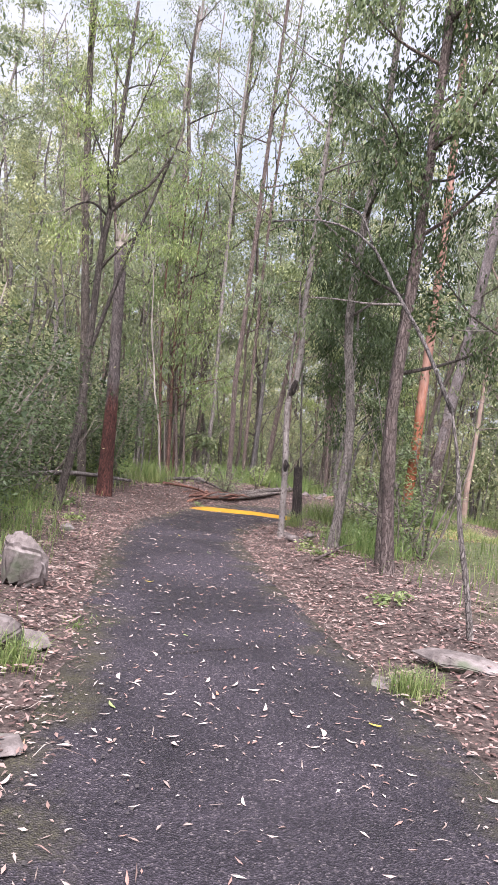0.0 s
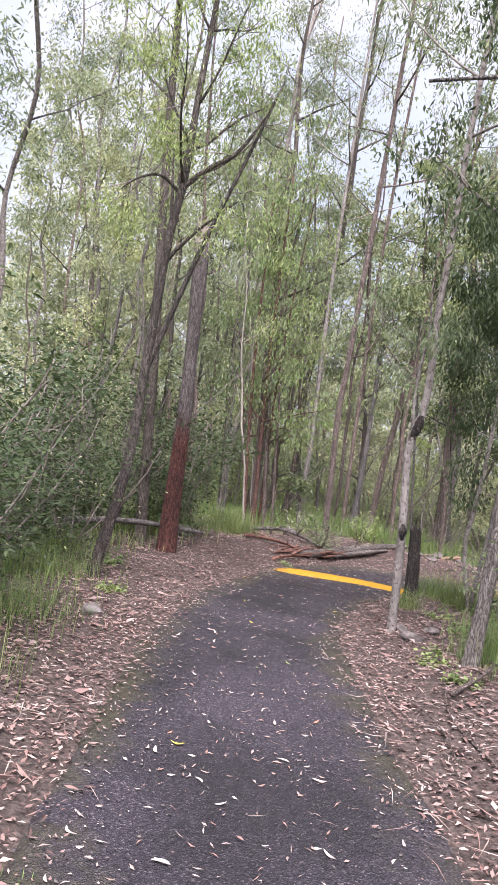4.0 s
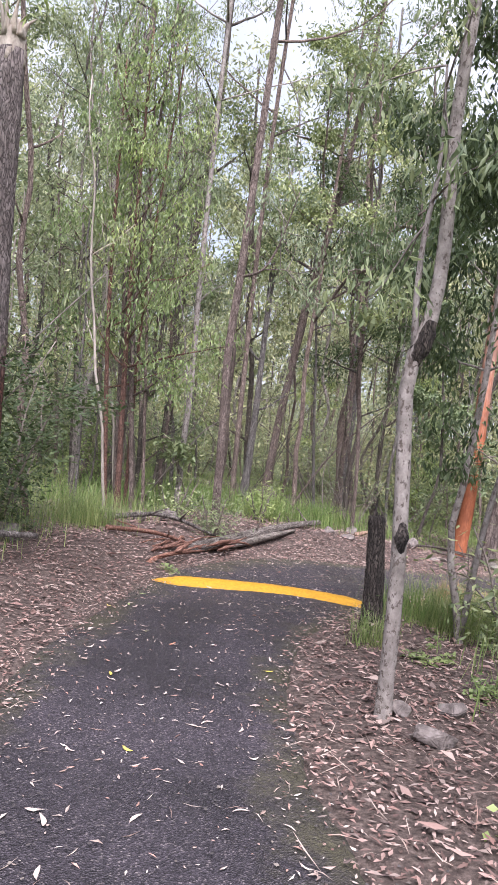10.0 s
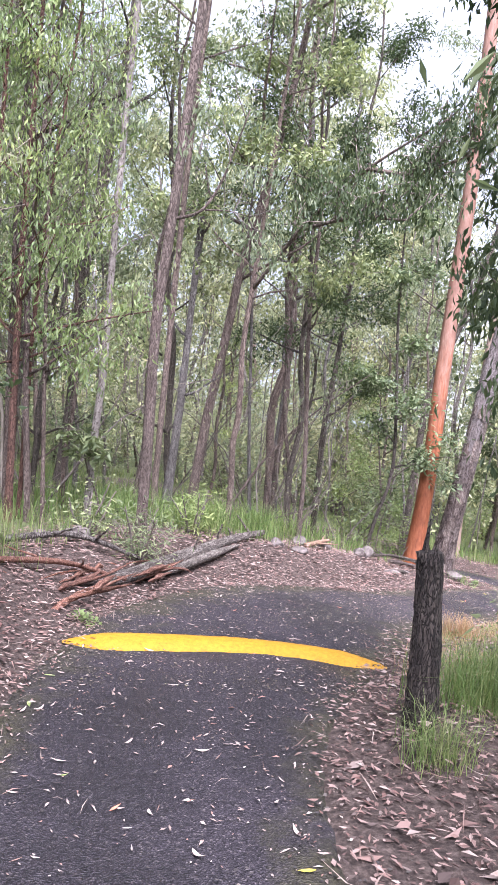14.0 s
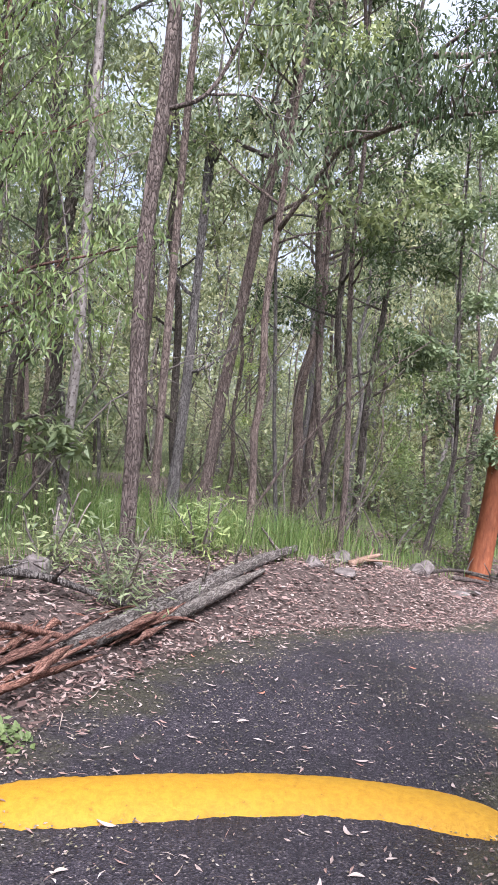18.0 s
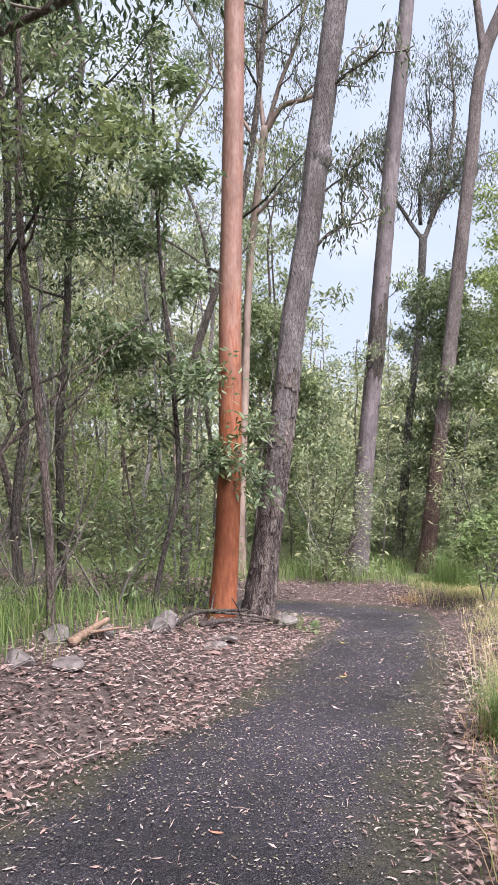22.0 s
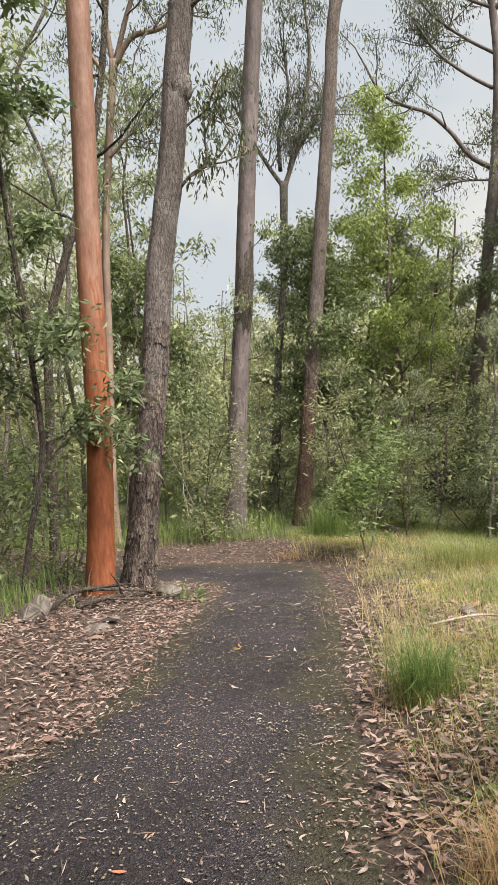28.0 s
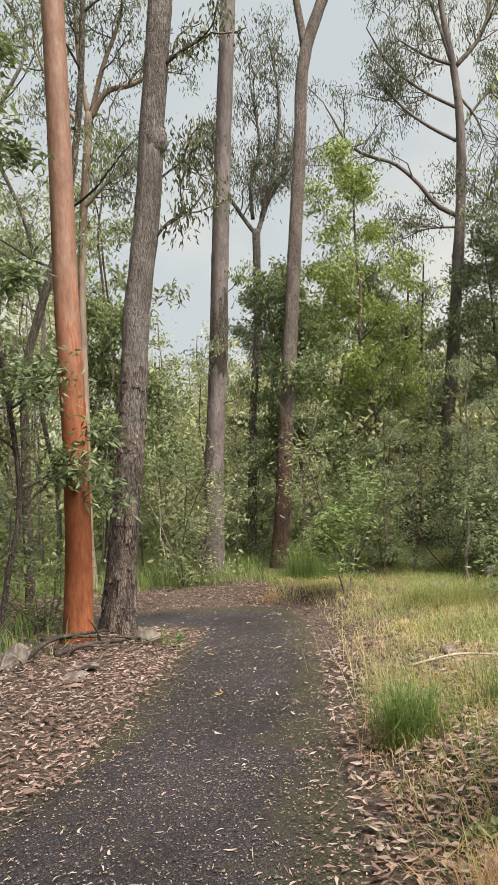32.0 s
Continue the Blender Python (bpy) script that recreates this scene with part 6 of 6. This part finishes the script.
for k, (x, y, hh, n, wide, mt, lab) in enumerate([
    (4.1, 16.7, 0.46, 900, 0.085, "lush_grass", "thick green grass tuft arching over a brown base"), (4.1, 16.7, 0.2, 300, 0.11, "red_grass", "dry brown grass round the foot of the green tuft"), (4.75, 16.35, 0.38, 420, 0.10, "grass", "green grass tuft beside the path"),
    (5.0, 16.0, 0.34, 360, 0.12, "mixed_grass", "half-dry grass tuft on the bank"), (3.5, 15.3, 0.66, 1700, 0.12, "lush_grass", "tall lush green grass tuft with long arching blades"), (3.95, 15.35, 0.5, 700, 0.12, "lush_grass", "lush green grass tuft beside the tall one"),
    (10.2, 22.6, 0.85, 900, 0.2, "lush_grass", "tall green grass tuft at the bend"), (8.4, 19.1, 0.5, 900, 0.22, "mixed_grass", "yellow-green grass tuft on the bank"), (8.4, 19.05, 0.25, 400, 0.24, "red_grass", "reddish dry grass round the tuft's foot"),
    (8.7, 18.9, 0.45, 600, 0.2, "mixed_grass", "yellow-green grass tuft on the bank"), (2.6, 15.35, 0.3, 420, 0.10, "red_grass", "dry reddish-brown grass tuft at the path's edge"), (2.5, 15.3, 0.14, 260, 0.14, "grass", "low green grass round the dry tuft"),
    (0.92, 12.3, 0.32, 240, 0.09, "grass", "straggling grass tuft below the charred stump"), (1.6, 13.0, 0.55, 600, 0.16, "grass", "grass tuft beside the charred stump"), (1.95, 12.9, 0.5, 600, 0.2, "grass", "soft green grass clump behind the charred stump"),
    (1.25, 12.8, 0.4, 300, 0.12, "lush_grass", "green grass tuft beside the charred stump"), (1.12, 4.3, 0.19, 380, 0.07, "grass", "small grey-green grass tuft between stone slabs"), (-1.12, 3.95, 0.24, 260, 0.07, "grass", "small green grass tuft by a rock"), (-1.0, 4.95, 0.06, 500, 0.13, "lush_grass", "bright mossy green patch at the path's edge"), (-1.75, 4.3, 0.3, 360, 0.16, "grass", "green grass among the verge rocks"),
    (-2.2, 6.6, 0.35, 500, 0.25, "grass", "green grass behind the pale rock"), (-2.5, 8.2, 0.4, 600, 0.3, "lush_grass", "bright green grass under the thicket"), (-3.0, 10.0, 0.4, 700, 0.35, "lush_grass", "bright green grass under the thicket"), (-3.6, 11.6, 0.4, 700, 0.35, "lush_grass", "bright green grass under the thicket"),
    (1.55, 9.7, 0.5, 600, 0.22, "lush_grass", "green grass clump among verge trees"), (1.9, 10.4, 0.5, 600, 0.25, "lush_grass", "green grass clump among verge trees"), (1.75, 8.9, 0.4, 500, 0.22, "lush_grass", "green grass clump among verge trees"),
    (5.35, 20.75, 0.2, 200, 0.1, "lush_grass", "small green grass tuft by a stone"), (-2.9, 13.8, 0.6, 800, 0.25, "grass", "soft green grass clump by the stripped gum"), (-1.9, 15.6, 0.55, 800, 0.22, "grass", "soft green grass clump behind the leaf bank"),
    (5.0, 17.55, 0.42, 90, 0.14, "dry_grass", "thin dry seeding grass beside the path"), (5.9, 18.3, 0.45, 90, 0.16, "dry_grass", "thin dry seeding grass beside the path"), (8.55, 22.0, 0.14, 240, 0.12, "red_grass", "low reddish dry grass clump at the path's edge"),
    (0.5, 19.2, 0.6, 900, 0.3, "lush_grass", "tall bright grass clump behind the log"), (1.5, 19.9, 0.55, 800, 0.3, "lush_grass", "tall bright grass clump behind the log"), (-0.5, 19.2, 0.6, 800, 0.3, "lush_grass", "tall bright grass clump behind the log"),
    (9.9, 25.3, 0.5, 700, 0.4, "lush_grass", "bright grass clump under the smooth gum")]):
    tuft(at(x, y), hh, n, wide, mt, lab, 500 + k)


def meadow(name, mat, label, count, seed, height, where, lean=0.6, width=0.005, box=((-9, 1), (20, 32))):
    """Grass strewn over the ground wherever the given rule grows it."""
    rng = np.random.default_rng(seed)
    p = rng.uniform(*box, (count * 6, 2))
    p = p[where(p[:, 0], p[:, 1], to_path(p[:, 0], p[:, 1])) > rng.uniform(0, 1, len(p))][:count]
    s = Shape()
    blades(s, np.c_[p, land(p[:, 0], p[:, 1]) - 0.01], height, rng, lean, width)
    return tagged(part(name, s, M[mat], smooth=False), label, "grass", kind="stuff")


def clumped(x, y, scale, cut):
    return ease(cut, cut + 0.35, 0.5 + 0.5 * np.sin(scale * x + 2 * np.sin(0.7 * scale * y)) * np.cos(scale * 1.1 * y + np.sin(scale * x)))


def on_bank(x, y):
    return (x > y - 13.4) & (y > 13.6)


meadow("green_grass", "grass", "lush green grass under the trees", 30000, 601, 0.33,
       lambda x, y, d: ease(0.7, 1.5, d) * ~on_bank(x, y) * (0.25 + 0.75 * clumped(x, y, 1.3, 0.3)) * (1 - 0.75 * ease(14, 24, np.hypot(x, y - 12))) * np.where((x > 0) & (y < 13), 0.7, 1.0), width=0.004)
meadow("tall_grass", "lush_grass", "tall lush grass behind the log", 15000, 604, 0.42, lambda x, y, d: ease(0.9, 1.6, d) * ~on_bank(x, y) * (y > 17.5) * (y < 26) * (x > -3) * (x < 12) * clumped(x, y, 1.1, 0.15), width=0.005)
meadow("bank_grass", "mixed_grass", "yellow-green grass over the bank", 30000, 602, 0.15, lambda x, y, d: ease(0.15, 0.9, d) * on_bank(x, y) * (0.3 + 0.7 * clumped(x, y, 1.5, 0.25)) * (1 - 0.93 * ease(3.5, 8, d)), 0.9, 0.003, box=((1.5, 13.6), (14, 24)))
meadow("green_bank_grass", "lush_grass", "fresh green grass patches over the bank", 21000, 605, 0.16, lambda x, y, d: ease(0.7, 1.6, d) * on_bank(x, y) * clumped(x + 1.3, y, 1.9, 0.3) * (1 - 0.6 * ease(5, 12, d)), 1.1, 0.003, box=((1.5, 13.6), (14, 24)))
meadow("red_dry_grass", "red_grass", "reddish dry grass patches over the bank", 9000, 606, 0.12, lambda x, y, d: ease(0.3, 1.0, d) * on_bank(x, y) * clumped(x, y + 1.7, 1.6, 0.35) * (1 - ease(4, 9, d)), 1.2, 0.0025, box=((1.5, 13.6), (14, 24)))
meadow("straw_grass", "dry_grass", "dry straw grass along the path's edge", 10000, 603, 0.16, lambda x, y, d: ease(0.12, 0.4, d) * (1 - ease(1.6, 3.0, d)) * on_bank(x, y) * ease(15.4, 17.0, y) * (0.25 + 0.75 * clumped(x, y, 1.9, 0.2)), 1.0, 0.0025, box=((1.5, 13.6), (14, 24)))


meadow("verge_grass", "grass", "short green grass in the litter at the path's edge", 2800, 607, 0.11, lambda x, y, d: ease(0.0, 0.35, d) * on_bank(x, y) * clumped(x, y, 3.1, 0.1) * (1 - ease(1.8, 2.6, d)), 1.2, 0.0025, ((1.2, 13.6), (5.5, 17.5)))
meadow("verge_straw", "red_grass", "short dry grass in the litter at the path's edge", 3500, 608, 0.13, lambda x, y, d: ease(0.0, 0.3, d) * on_bank(x, y) * clumped(x + 2, y, 2.6, 0.1) * (1 - ease(1.8, 2.6, d)), 1.4, 0.002, ((1.2, 13.6), (5.5, 17.5)))


# ---- fallen leaves ----
def litter(name, mat, label, count, seed, where, length, width, box=((-5, 0.8), (12, 26)), lift=0.02):
    rng = np.random.default_rng(seed)
    p = rng.uniform(box[0], box[1], (count * 8, 2))
    d = to_path(p[:, 0], p[:, 1])
    keep = where(p[:, 0], p[:, 1], d) * np.where((p[:, 1] > 20.2) & (d < -0.02), 0.25, 1.0) > rng.uniform(0, 1, len(p))
    p, d = p[keep][:count], d[keep][:count]
    z = np.where(d < 0, road(p[:, 0], p[:, 1]) + 0.006, np.maximum(land(p[:, 0], p[:, 1], d), road(p[:, 0], p[:, 1]) * (d < 0.05) - 9 * (d >= 0.05)))
    s = Shape()
    leaves(s, np.c_[p, z + rng.uniform(0.002, lift, len(p))], length, width, rng, flat=True)
    return tagged(part(name, s, M[mat], smooth=False), label, "leaves", kind="stuff")


litter("leaf_litter", "litter", "brown and pink fallen gum leaves along the verges", 60000, 701, lambda x, y, d: np.where((x > -0.4) & (y < 13), ease(-0.22, 0.12, d), ease(-0.35, 0.12, d) ** 1.6) * (1 - 0.85 * ease(0.8, 2.2, d)) * np.where(on_bank(x, y), np.where(y > 16.4, 0.25, 0.9), 1.0), 0.055, 0.018, lift=0.04)
litter("litter_crumbs", "litter", "broken leaf crumbs and bark bits on the verges", 36000, 704, lambda x, y, d: ease(-0.35, 0.1, d) * (1 - 0.9 * ease(0.8, 2.0, d)) * np.where(on_bank(x, y), 0.5, 1.0), 0.03, 0.012, lift=0.02)
litter("big_litter", "litter", "larger pale fallen leaves over the verges", 2600, 706, lambda x, y, d: ease(-0.1, 0.2, d) * (1 - 0.9 * ease(1.0, 2.4, d)), 0.115, 0.04, lift=0.05)
litter("pink_litter", "pink_litter", "pale pink fallen leaves heaped on the leaf bank", 2600, 709, lambda x, y, d: ease(-0.25, 0.05, d) * (1 - ease(0.7, 1.5, d)) * ~on_bank(x, y), 0.06, 0.021, ((-1.5, 15.2), (5.2, 21)), 0.06)
litter("bank_litter", "pink_litter", "pale fallen leaves between the grass tufts", 2600, 710, lambda x, y, d: ease(-0.1, 0.1, d) * (1 - ease(1.2, 2.2, d)) * on_bank(x, y), 0.07, 0.026, ((1.0, 13.6), (6.5, 19)), 0.05)
litter("stick_litter", "stick_litter", "thin fallen twigs and bark strips on the verges", 6000, 705, lambda x, y, d: ease(-0.4, 0.2, d) * (1 - 0.8 * ease(1.0, 2.6, d)), 0.2, 0.006, lift=0.05)
litter("path_twigs", "stick_litter", "thin broken twigs on the asphalt", 420, 707, lambda x, y, d: (d < 0) * 1.0, 0.09, 0.005, lift=0.006)
litter("leaf_scatter", "path_leaf", "small pale leaves scattered over the asphalt", 2600, 702, lambda x, y, d: (d < 0) * (0.5 + 0.5 * clumped(x, y, 2.2, 0.3)), 0.048, 0.012, lift=0.006)
litter("leaf_crumbs", "path_leaf", "tiny leaf crumbs over the asphalt", 13000, 703, lambda x, y, d: (d < 0) * (0.3 + 0.7 * ease(-0.7, 0, d)) * (0.5 + 0.5 * ease(11, 15, y)), 0.018, 0.008, lift=0.004)
litter("pale_grit", "pale_grit", "pale grit and leaf dust over the old asphalt", 8000, 711, lambda x, y, d: (d < 0.05) * (0.35 + 0.65 * clumped(x, y, 2.6, 0.2)), 0.016, 0.010, ((-1.2, 13.4), (9.2, 22.6)), 0.005)
litter("loose_gravel", "gravel", "loose asphalt gravel crumbs along the path", 12000, 708, lambda x, y, d: ease(-0.9, -0.05, d) * (1 - ease(0.1, 0.45, d)) * (0.35 + 0.65 * ease(12, 15, y)), 0.022, 0.016, lift=0.012)

# Larger leaves on the path, one by one.
rng = np.random.default_rng(711)
leaf_meshes = {}
for mt in ("path_leaf", "red_leaf", "yellow_leaf", "green_leaf"):
    leaf_meshes[mt] = []
    for k in range(4):
        n, s = 7, Shape()
        f = np.linspace(0, 1, n)
        half = 0.5 * np.sin(np.pi * f ** 0.8) ** 0.9 * rng.uniform(0.16, 0.3) + 0.012
        bend, curl = rng.uniform(-0.25, 0.25), rng.uniform(0.03, 0.16)
        cx, cz = bend * np.sin(np.pi * f), curl * (2 * f - 1) ** 2
        v = np.stack([np.stack([f - 0.5, cx - half, cz + 0.35 * half], -1), np.stack([f - 0.5, cx, cz], -1), np.stack([f - 0.5, cx + half, cz + 0.35 * half], -1)], 1)
        i = np.arange(n - 1)
        s.add(v, np.concatenate([np.stack([3 * i + c, 3 * i + 3 + c, 3 * i + 4 + c, 3 * i + 1 + c], -1) for c in (0, 1)]))
        leaf_meshes[mt].append(s.mesh("fallen_leaf", M[mt]))
words = {"path_leaf": "pale dry curled gum leaf on the asphalt", "red_leaf": "reddish fallen leaf on the asphalt", "yellow_leaf": "yellow fallen leaf on the asphalt", "green_leaf": "greenish fallen gum leaf on the asphalt"}
made = 0
while made < 260:
    y = rng.uniform(1.5, 22)
    x = rng.uniform(-1.6, 1.4) if y < 14 else rng.uniform(y - 16.5, y - 11.8)
    if to_path(x, y)[0] > -0.04:
        continue
    mt = "path_leaf" if rng.uniform() < 0.86 else ("red_leaf", "yellow_leaf", "green_leaf")[made % 3]
    ob = new("fallen_leaf", leaf_meshes[mt][made % 4])
    ob.matrix_world = pose(x, y, float(road(x, y)) + 0.007, rng.normal(0, 6), rng.normal(0, 6), rng.uniform(0, 360)) @ Matrix.Scale(rng.uniform(0.04, 0.082), 4)
    tagged(ob, words[mt], "leaf", "fallen leaves on the path")
    made += 1
